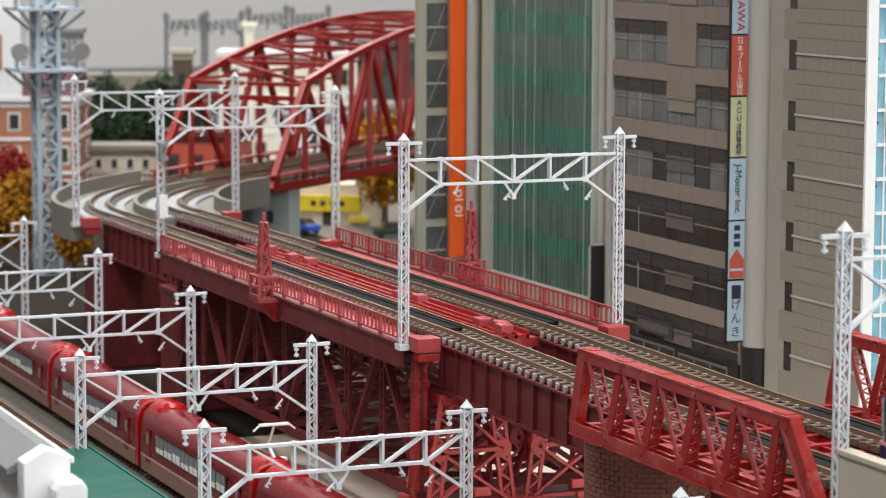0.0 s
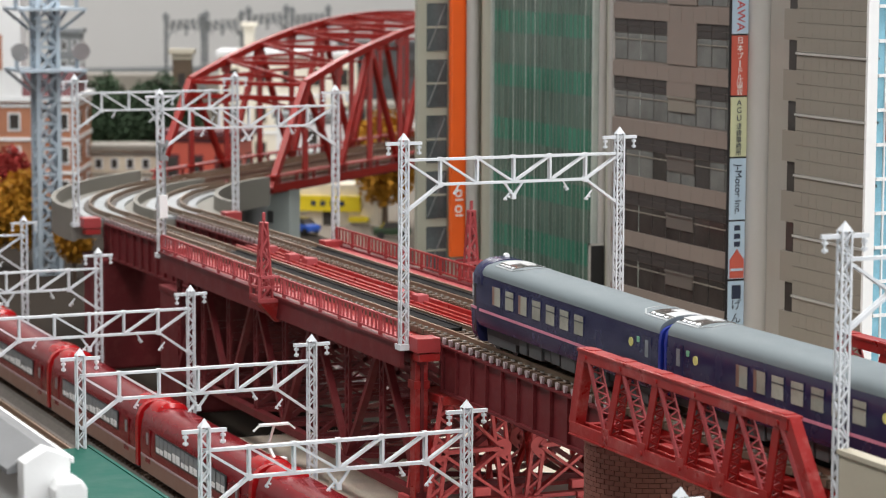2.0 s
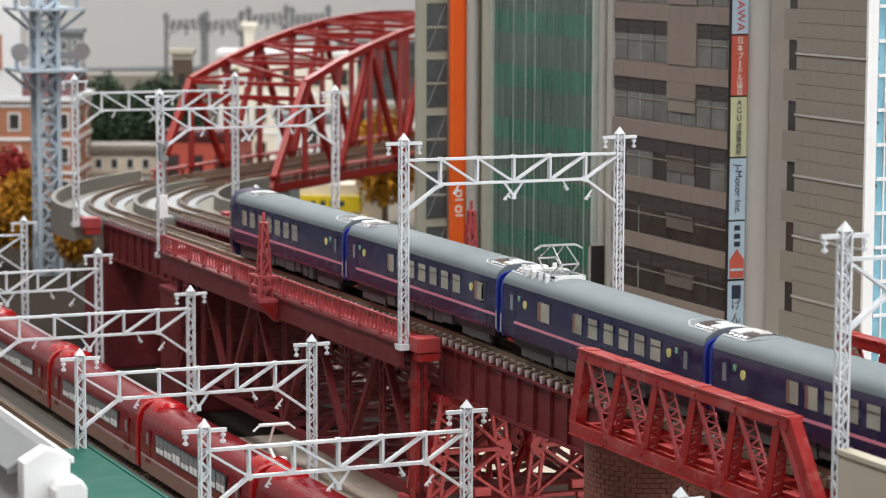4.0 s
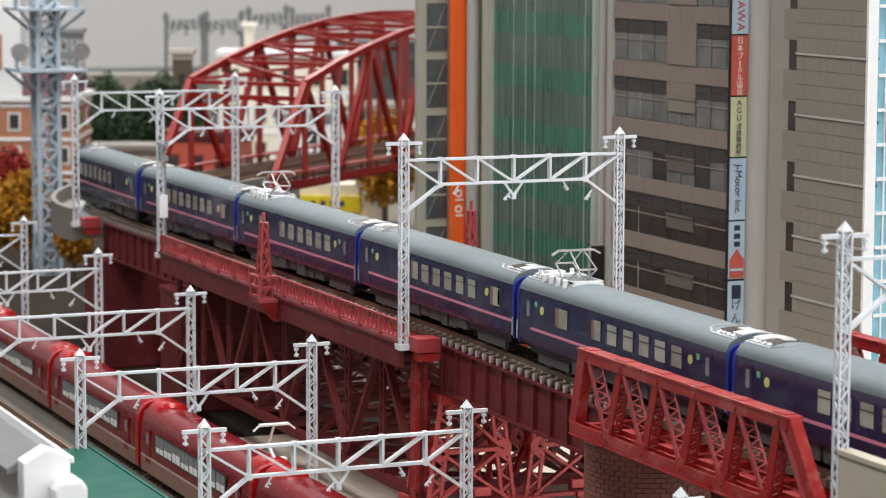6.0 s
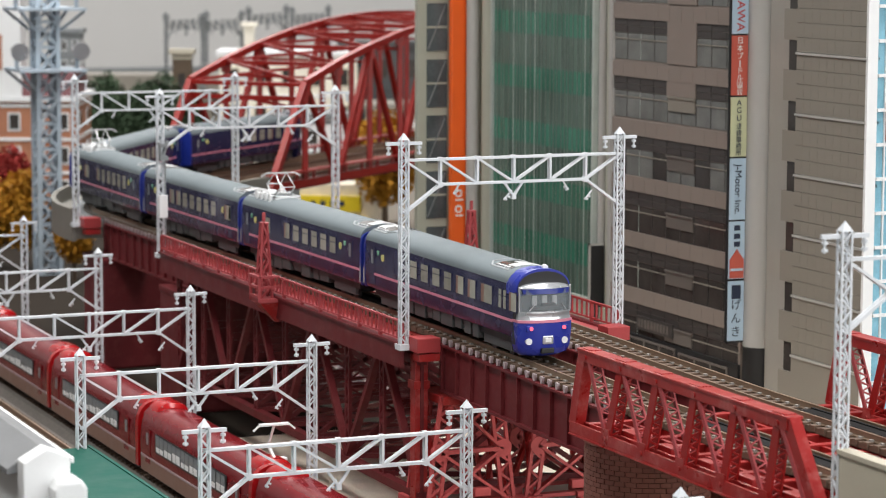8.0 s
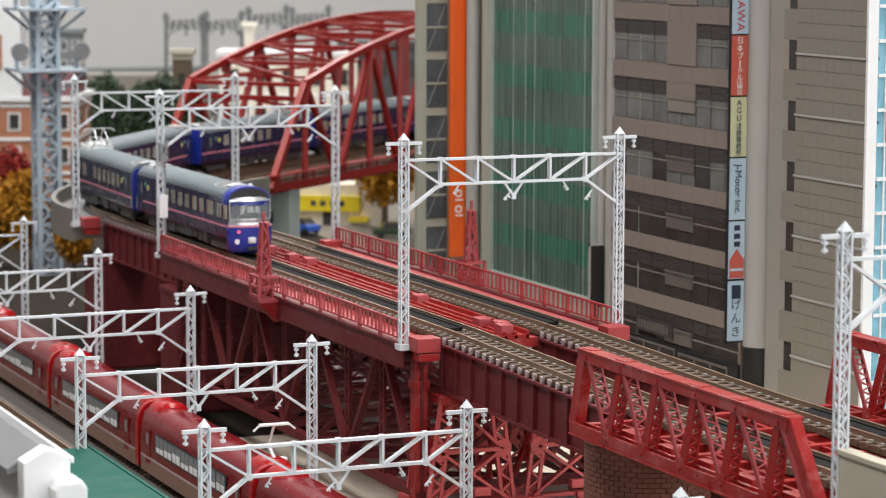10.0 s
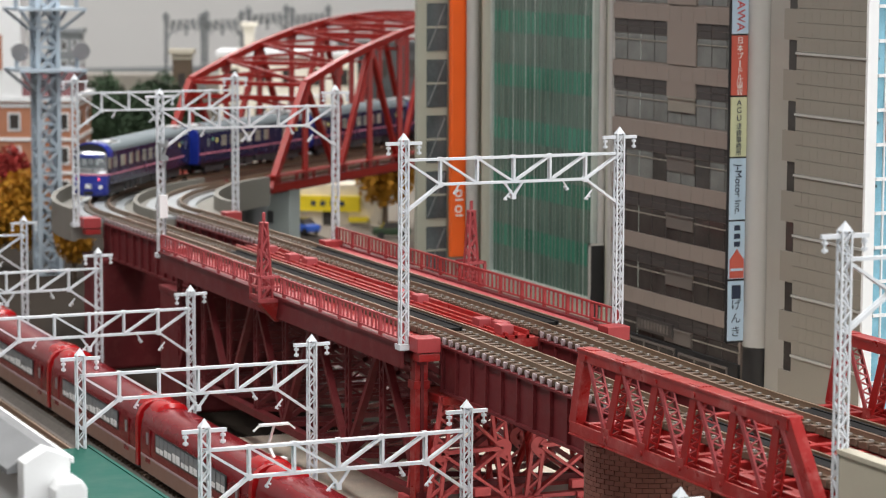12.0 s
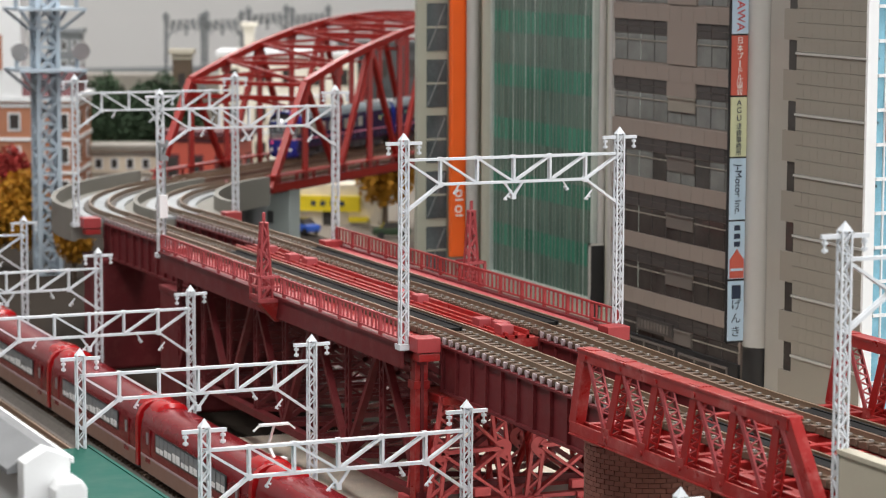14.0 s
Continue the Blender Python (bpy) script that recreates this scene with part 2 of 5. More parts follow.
TRACK_Y = (0.0, 37.0)


def grade(x):
    """Height of the rails, which sag and rise by a millimetre from span to span."""
    return float(np.interp(x, [-560, P0, P1, P2, PM, P3], [-1.6, -0.5, 0.55, 1.08, -0.86, -0.28]))


def along(s, off=0.0, z=0.0):
    """A point s millimetres along the first track (s = -x on the straight), off to the right of travel; and the heading."""
    bend = CURVE_R * CURVE_A
    u = s + CURVE_X
    if u < 0:
        x, y, h = -s, 0.0, 0.0
    elif u < bend:
        h = u / CURVE_R
        x, y = CURVE_X - CURVE_R * math.sin(h), CURVE_R * (1 - math.cos(h))
    else:
        h = CURVE_A
        x = CURVE_X - CURVE_R * math.sin(h) - (u - bend) * math.cos(h)
        y = CURVE_R * (1 - math.cos(h)) + (u - bend) * math.sin(h)
    return Vector((x + off * math.sin(h), y + off * math.cos(h), z + grade(-s))), h


def stations(s0, s1, n):
    out = []
    for i in range(n + 1):
        p, h = along(s0 + (s1 - s0) * i / n)
        out.append((p, (math.sin(h), math.cos(h), 0)))
    return out


# ---- room and ground ----
def structure(name, shape, material, label):
    return tagged(part(name, shape, material), label, name.split("_")[0], kind="structure")


structure("ground", Shape().box(-3150, 1800, -2200, 3200, -95, -75), GROUND, "very dark brown painted layout baseboard under the railway")
structure("ground_sand", Shape().box(-290, 300, -25, 148, -75, -74.4), SANDY, "sandy beige scatter under the trestle towers")
structure("ground_earth", Shape().box(-430, 300, -52, -25, -75, -74.4), EARTH, "brown scatter beside the lower track")
structure("wall_back", Shape().box(-3250, -3150, -2200, 3200, -900, 1750), WALL, "plain light grey room wall behind the layout")
structure("wall_side", Shape().box(-3250, 1900, 3200, 3300, -900, 1750), WALL_LOW_BOUNCE, "unseen room wall beside the layout, darkened to cut bounce light")
structure("wall_near", Shape().box(-3250, 1900, -2300, -2200, -900, 1750), WALL_LOW_BOUNCE, "unseen room wall behind the viewer, darkened to cut bounce light")
structure("wall_end", Shape().box(1800, 1900, -2200, 3200, -900, 1750), WALL_LOW_BOUNCE, "unseen room wall at the end, darkened to cut bounce light")
# Invented frame round the added fill light.
structure("window_1", Shape().box(1784, 1800, -690, -650, 60, 1040).box(1784, 1800, 2350, 2390, 60, 1040).box(1784, 1800, -650, 2350, 60, 100).box(1784, 1800, -650, 2350, 1000, 1040), CEIL, "added window frame round the fill light, out of view")
structure("ceiling", Shape().box(-3250, 1900, -2300, 3300, 1750, 1800), CEIL, "grey ceiling of the exhibition room")

# ---- buildings beside the line ----
FRONT = 150.0


def glyph_text(body, size, x, y, z, material, parent, turn=0.0, name="lettering", face=(90, 0, 0)):
    c = bpy.data.curves.new(name, "FONT")
    c.body, c.size, c.align_x, c.align_y, c.extrude = body, size * MM, "CENTER", "CENTER", 0.00008
    c.materials.append(material)
    dg_ob = bpy.data.objects.new(name, c)
    scene.collection.objects.link(dg_ob)
    me = bpy.data.meshes.new_from_object(dg_ob.evaluated_get(bpy.context.evaluated_depsgraph_get()))
    bpy.data.objects.remove(dg_ob)
    ob = new(name, me)
    ob.parent = parent
    ob.matrix_basis = pose(x * MM, y * MM, z * MM, *face) @ pose(0, 0, 0, 0, 0, turn)
    return ob


def taupe_office():
    t = thing("office_building", "taupe tiled office tower with ribbon windows and dark louvres", "building", -262, FRONT, -75)
    # local x along the street face, which lies at y = 0; z from the ground
    part("wall", Shape().box(0, 112, 0.9, 90, 0, 330), BROWN, t)
    z0 = 58.6 + 75
    for k in range(-3, 6):
        zt = z0 + (24.4 if k > 0 else 23.7) * k
        for j in range(11):
            part("spandrel_panel", Shape().box(10.2 * j + 0.06, 10.2 * j + 10.14, 0.0, 1.0, zt - 6.5, zt), BROWN, t)
        for j in range(9):
            if k >= 2 and j in (4, 5):
                continue
            xa, xb = 0.4 + 12.2 * j, 12.4 + 12.2 * j
            for r in range(0 if k == 1 and j in (4, 5) else 2):
                part("louvre_panel", Shape().box(xa + 0.1, xb - 0.1, 0.5, 1.0, zt - 12.2 + 2.85 * r, zt - 9.5 + 2.85 * r), DARKBAND, t)
            # Darker panes on the lower floors put the facade's shade into the glass.
            part("window_pane", Shape().box(xa, xb, 0.7, 1.0, zt - 23.6, zt - 12.5), GREYGLASS if k > 0 or k == 0 and j % 3 else DARKGLASS, t)
            part("mullion", Shape().box(xb, xb + 0.2, 0.5, 1.0, zt - 23.6, zt - 12.4), MULLION if j == 1 else DARKBAND, t)
        part("transom", Shape().box(0.4, 112, 0.4, 0.75, zt - 15.2, zt - 14.7), TAUPE, t)
        part("window_jamb", Shape().box(0.1, 0.9, 0.3, 1.0, zt - 23.6, zt - 12.4), PALE, t)
        if k == 1:
            part("pier", Shape().box(49, 73.4, 0.05, 1, zt - 12.5, zt - 6.4), BROWN, t)
        if k >= 2:
            part("pier", Shape().box(49, 73.4, 0.05, 1, zt - 23.8, zt - 6.4), BROWN, t)
        if k <= 1:
            # Lower balcony panels are browner and darker, with the same shade painted in.
            part("balcony_panel", Shape().box(50, 73, 0.15, 1.0, zt - 18.6, zt - 13.4).box(49.6, 73.4, -0.3, 1.0, zt - 13.4, zt - 12.6), TAUPE if k > 0 else BALCONY, t, "plain balcony panel")
    part("corner_strip", Shape().box(-2.5, 0.2, -0.6, 60, 0, 330), PALE, t)
    part("ground_floor", Shape().box(0, 112, -0.2, 1, 0, 43), BLACK, t, "black glazed ground floor")
    part("shop_window", Shape().box(20, 60, -0.5, -0.15, 26, 41).box(64, 104, -0.5, -0.15, 26, 40), DARKGLASS, t)
    for sx0, sx1, sz in ((20, 60, 41), (64, 104, 40)):
        part("shop_frame", Shape().box(sx0 - 0.5, sx1 + 0.5, -0.9, -0.3, sz, sz + 0.9), BALCONY, t)
        for sx in (sx0, (sx0 * 2 + sx1) / 3, (sx0 + sx1 * 2) / 3, sx1):
            part("shop_post", Shape().box(sx - 0.4, sx + 0.4, -0.85, -0.3, 26, sz), BALCONY, t)
    part("shop_sign_back", Shape().box(26, 58, -0.6, -0.1, 45.6, 51.4), DARKBAND, t)
    for bx in range(10):
        part("lettering_bar", Shape().box(28 + bx * 2.8, 29.8 + bx * 2.8, -0.9, -0.55, 46.8, 50.2), BALCONY, t)
    return t


def blade_sign():
    """A sign that stands out from the street face, so that its panels look along the line."""
    s = thing("blade_sign", "tall vertical shop sign of stacked coloured panels", "sign", -147, 146.5, 0)
    part("sign_frame", Shape().box(-1.2, 0, -4.1, 4.1, -22.4, 175), BLACK, s)
    edges = [(-21.6, 2.0, SIGNBLUE), (2.9, 25.4, SIGNBLUE), (26.1, 50.0, SIGNBLUE), (50.7, 73.8, SIGNCREAM), (74.5, 97.6, SIGNRED), (98.3, 122, SIGNBLUE), (122.6, 146, SIGNCREAM)]
    for a, b, m in edges:
        part("panel", Shape().box(-0.2, 0.5, -3.5, 3.5, a, b), m, s)
    x = 0.75
    part("emblem", Shape().box(0.4, x, -3.1, 3.1, 3.2, 10.4).add([(x, -3.1, 10.4), (x, 3.1, 10.4), (x, 0, 14.6), (0.4, -3.1, 10.4), (0.4, 3.1, 10.4), (0.4, 0, 14.6)], [(0, 1, 2), (5, 4, 3), (0, 2, 5, 3), (2, 1, 4, 5)]), SIGNRED, s, "red house-shaped emblem")
    part("emblem_line", Shape().box(x, x + 0.1, -2.8, 2.8, 6.0, 7.0), SIGNBLUE, s)
    part("emblem_block", Shape().box(0.4, x, -2.0, 2.0, -5.0, 0.4), INK, s)
    up = (90, 0, 90)

    def column(chars, size, zs, m):
        for ch, z in zip(chars, zs):
            glyph_text(ch, size, x - 0.1, 0, z, m, s, face=up)

    column("げんき", 4.6, (-7.6, -12.9, -18.2), INK)
    column("AGU", 3.2, (71.6, 68.6, 65.6), INK)
    column("法律事務所", 2.6, (62.4, 59.8, 57.2, 54.6, 52.2), INK)
    column("日本プ", 2.9, (95.6, 92.6, 89.6), INKWHITE)
    column("ドル協会", 2.9, (83.9, 81.2, 78.4, 75.8), INKWHITE)
    part("long_sound_mark", Shape().box(0.4, x, -0.25, 0.25, 85.4, 88.0), INKWHITE, s)
    for z in (23.0, 19.7, 16.6):
        part("lettering_bar", Shape().box(0.4, x, -1.3, 1.3, z - 1.1, z + 0.9), INK, s)
    glyph_text("J-Motor Inc.", 4.0, x - 0.1, 0, 38.0, INK, s, turn=-90, face=up)
    glyph_text("GAWA", 5.0, x - 0.1, 0, 107.0, INKRED, s, turn=-90, face=up)
    return s


def corner_column():
    c = thing("corner_column", "pale grey rounded stair tower with a black foot", "building", -145.6, FRONT + 6.6, -75)
    part("shaft", Shape().rod((0, 0, 51), (0, 0, 330), 6.5, n=40), PALE, c, smooth=True)
    part("foot", Shape().rod((0, 0, 0), (0, 0, 51.2), 6.3, n=40), BLACK, c, "black foot", smooth=True)
    return c


def tiled_block():
    b = thing("tiled_building", "grey-beige tiled building with deep side windows", "building", -110, FRONT, -75)
    part("wall", Shape().box(0, 48.6, 5, 60, 0, 330), TAUPE, b)
    part("recess_wall", Shape().box(-28.5, 0.0, 5.2, 60, 0, 330), PALE_WALL, b)
    for k in range(-1, 14):
        z = 6.5 + 22.9 * k
        rows, cols = (4, 9) if 1 < k < 9 else (1, 1)
        dz, dx = 21.8 / rows, 48.6 / cols
        for r in range(rows):
            for j in range(cols):
                part("tile_panel", Shape().box(0.03 + dx * j, dx - 0.03 + dx * j, 0, 5.2, max(z + 1.15 + dz * r, 0), z + 1.0 + dz * (r + 1)), TAUPE, b)
        part("ledge", Shape().box(-0.2, 49, -0.5, 5.2, z + 0.1, z + 1.0), PALE, b)
        part("bay", Shape().box(-9.6, 0.05, 0.1, 5.4, z + 5.4, z + 17.0), TAUPE, b)
        part("side_window", Shape().box(-6.8, 0.02, 0.8, 5.4, z - 5.9, z + 5.5), DARKGLASS, b)
    part("corner_strip", Shape().box(48.6, 50, -0.4, 3.8, 0, 330), OFFWHITE, b, "white corner strip")
    return b


def cyan_tower():
    b = thing("glass_building", "pale cyan glass building with white floor bands", "building", -63, FRONT + 4.2, -75)
    part("glass", Shape().box(-40, 2, 0, 130, 0, 330), CYAN, b)
    for k in range(22):
        part("floor_band", Shape().box(1.9, 3, 0, 130, 12 + 12.4 * k, 13.2 + 12.4 * k), OFFWHITE, b)
    for j in range(12):
        part("mullion", Shape().box(1.9, 2.8, 3 + 11 * j, 3.6 + 11 * j, 0, 330), OFFWHITE, b)
    banner = part("banner", Shape().box(3, 3.8, 3.5, 30, 138, 152), SIGNRED, b, "red banner")
    part("banner_strip", Shape().box(3.7, 4.1, 3.5, 30, 142.5, 147), OFFWHITE, banner, "white lettering panel")
    return b


def green_tower():
    g = thing("glass_tower", "green glass office tower with pale columns and an orange fin", "building", -477, FRONT, -75)
    part("core", Shape().box(64, 214, 6, 110, 0, 330), OLIVE, g)
    wing = part("side_wing", Shape().box(51, 54, -23.4, 20, 0, 330), OLIVE, g)
    for k in range(9):
        z = 20 + 27 * k
        part("side_window", Shape().box(53.6, 54.4, -18.6, -8.0, z, z + 23), BLUEGLASS, wing)
        part("side_bar", Shape().box(54.2, 54.8, -18.6, -8.0, z + 11, z + 12), OLIVE, wing)
        part("side_brace", Shape().bar((54.6, -18, z + 1), (54.6, -9, z + 22), 0.5, 0.5), GREYFAR, wing)
    fin = part("fin", Shape().box(58.6, 62, -8.9, -1.2, 55.6, 330), ORANGE, g, "orange vertical fin with white marks", bevel=0.4)
    for k in range(2):
        part("ring_mark", ring_shape(62.1, -5.0, 79.0 + 7.6 * k, 2.0, 1.1), INKWHITE, fin)
        part("bar_mark", Shape().box(61.9, 62.3, -6.7, -2.7, 75.4 + 7.6 * k, 76.3 + 7.6 * k), INKWHITE, fin)
    part("column", Shape().rod((66, 0.6, 0), (66, 0.6, 330), 3.2, n=28), PALE, g, smooth=True)
    part("column", Shape().rod((80, 8.5, 0), (80, 8.5, 330), 8.8, n=28), OLIVE, g, smooth=True)
    part("column", Shape().rod((199.6, 3.4, 0), (199.6, 3.4, 330), 2.0, n=28), PALE, g, smooth=True)
    part("column", Shape().rod((208, 8, 0), (208, 8, 330), 6.5, n=28), OLIVE, g, smooth=True)
    part("edge_strip", Shape().box(88.5, 90.2, -0.6, 6, 52, 330).box(196.3, 198, -0.6, 6, 52, 330).box(88.5, 198, -1.2, 6, 50, 52.6), MULLION, g)
    rng = random.Random(4)
    xs = [90.4]
    while xs[-1] < 195:
        xs.append(min(xs[-1] + rng.choice((3.2, 3.8, 4.6, 5.2)), 196.2))
    for a, b in zip(xs, xs[1:]):
        for k in range(11):
            z = 50.9 + 25 * k
            part("pane", Shape().box(a, b - 0.2, 0.8, 1.4, max(z, 52.6), z + 15), GREENGLASS, g)
            part("pane", Shape().box(a, b - 0.2, 0.78, 1.4, z + 15, z + 25), GREENBAND, g)
        part("mullion", Shape().box(b - 0.45, b, 0.55, 1.4, 52.6, 330), MULLION if rng.random() < 0.3 else MULLION_DARK, g)
    door = part("door", Shape().box(204.4, 206, -5.5, 1.5, 26, 77), BLACK, g, "black entrance door with pale frame")
    part("door_frame", Shape().box(205.6, 206.4, -6.0, -5.2, 26, 78).box(205.6, 206.4, -6.0, 1.5, 77, 78), PALE, door)
    part("base", Shape().box(64, 214, -1, 6.2, 0, 50), OLIVE, g)
    return g


def ring_shape(x, y, z, r0, r1, n=20):
    vs, fs = [], []
    for i in range(n):
        a = math.tau * i / n
        for xx in (x, x - 0.3):
            for r in (r0, r1):
                vs.append((xx, y + r * math.cos(a), z + r * math.sin(a)))
    for i in range(n):
        a, b = 4 * i, 4 * ((i + 1) % n)
        fs += [(a, b, b + 1, a + 1), (a, a + 2, b + 2, b), (a + 1, b + 1, b + 3, a + 3)]
    return Shape().add(vs, fs)


taupe_office()
blade_sign()
corner_column()
tiled_block()
cyan_tower()
green_tower()

# ---- tracks ----


def track_bed(name, s0, s1, off, label, timber=False, pitch=5.6, n=1):
    """One track with rails, seats and sleepers from s0 to s1 along the line, off to the right."""
    t = thing(name, label, "track")
    for side in (-1, 1):
        y = off + side * 4.8
        part("rail", Shape().sweep([(y - 0.7, -2.0), (y + 0.7, -2.0), (y + 0.35, -1.6), (y + 0.35, -0.6), (y + 0.45, 0), (y - 0.45, 0), (y - 0.35, -0.6), (y - 0.35, -1.6)], stations(s0, s1, max(1, n))), RAIL, t)
    part("bed", Shape().sweep([(off - 7.4, -4.2), (off + 7.4, -4.2), (off + 7.4, -2.5), (off - 7.4, -2.5)], stations(s0, s1, max(1, n))), TIE, t)
    num = int((s1 - s0) / pitch)
    half = 8.0
    bar = mesh_of("sleeper", Shape().box(-1.3, 1.3, -half, half, -0.95, 0.95), TIE)
    seat = mesh_of("rail_seat", Shape().box(-0.65, 0.65, -1.4, 1.4, 0.9, 1.5), SEAT)
    end = mesh_of("timber_end", Shape().add([(x, y, z) for z, w in ((-1.3, 0.4), (0.2, 0.95), (0.85, 0.95)) for x, y in ((-w, -0.5), (w, -0.5), (w, 0.5), (-w, 0.5))], [(3, 2, 1, 0), (8, 9, 10, 11)] + [(r + k, r + (k + 1) % 4, r + 4 + (k + 1) % 4, r + 4 + k) for r in (0, 4) for k in range(4)]), TIE_END)
    for i in range(num):
        p, h = along(s0 + pitch * (i + 0.5))
        r = Vector((math.sin(h), math.cos(h), 0))
        turn = -math.degrees(h)
        places = [("sleeper", bar, 0.0, -2.9)] + [("rail_seat", seat, k, -2.9) for k in (-4.8, 4.8)]
        if timber:
            places += [("timber_end", end, k, -3.0) for k in (-8.4, 8.4)]
        for nm, me, k, z in places:
            q = p + r * (off + k)
            ob = new(nm, me)
            ob.parent = t
            ob.matrix_basis = pose(q.x * MM, q.y * MM, (q.z + z) * MM, 0, 0, turn)
    return t


for off in TRACK_Y:
    track_bed("track", -P1, P0 * -1, off, "brown model track with pale timber ends on a plate girder", True)
    track_bed("track", -P2, -P1, off, "brown model track on the red truss deck", n=4)
    track_bed("track", -PM, -P2, off, "brown model track with pale timber ends on a plate girder", True)
    track_bed("track", -P3, -PM, off, "brown model track through the red pony truss")
    track_bed("track", -420, -P3, off, "brown model track beyond the pony truss")

for off in TRACK_Y:
    for s0, s1 in ((-P2 + 8, -P1 - 30), (-P3, -PM - 25)):
        g = Shape()
        for side in (-1, 1):
            for k in (2.6,):
                g.sweep([(off + side * k - 0.5, -1.8), (off + side * k + 0.5, -1.8), (off + side * k + 0.5, -0.3), (off + side * k - 0.5, -0.3)], stations(s0, s1, 4))
        g.sweep([(off - 2.5, -1.9), (off + 2.5, -1.9), (off + 2.5, -0.7), (off - 2.5, -0.7)], stations(s0, s1, 4))
        tagged(part("guard_rail", g, RAIL_DARK), "dark guard rails between the running rails", "rail")

# ---- plate girder spans ----


def girder(x0, x1, y, label):
    g = thing("plate_girder", label, "bridge", (x0 + x1) / 2, y, grade((x0 + x1) / 2))
    h = (x1 - x0) / 2 - 1.5
    tilt = (grade(x1) - grade(x0)) / 2
    g.matrix_basis = pose((x0 + x1) / 2 * MM, y * MM, (grade(x0) + grade(x1)) / 2 * MM, 0, -math.degrees(math.atan2(2 * tilt, x1 - x0)), 0)
    part("deck", Shape().box(-h, h, -7.5, 7.5, -6, -4.2), RED_DARK, g)
    for side in (-1, 1):
        web = part("web", Shape().box(-h, h, side * 7.6 - 0.5, side * 7.6 + 0.5, -20, -4.6), RED_DARK, g)
        part("flange", Shape().box(-h, h, side * 7.6 - 1.8, side * 7.6 + 1.8, -21, -20), RED_DARK, web)
        part("flange", Shape().box(-h, h, side * 7.6 - 1.8, side * 7.6 + 1.8, -5.2, -4.4), RED_DARK, web)
        n = 11
        for i in range(n + 1):
            x = -h + 0.6 + (2 * h - 1.2) * i / n
            part("stiffener", Shape().box(x - 0.45, x + 0.45, side * 8.1 - 1.2, side * 8.1 + 1.2, -20.1, -5.1), RED_DARK, web)
    return g


for y in TRACK_Y:
    girder(P0, P1, y, "dark red plate girder span with ribbed webs")
    girder(P2, PM, y, "dark red plate girder span with ribbed webs")

# ---- deck truss between the girders ----


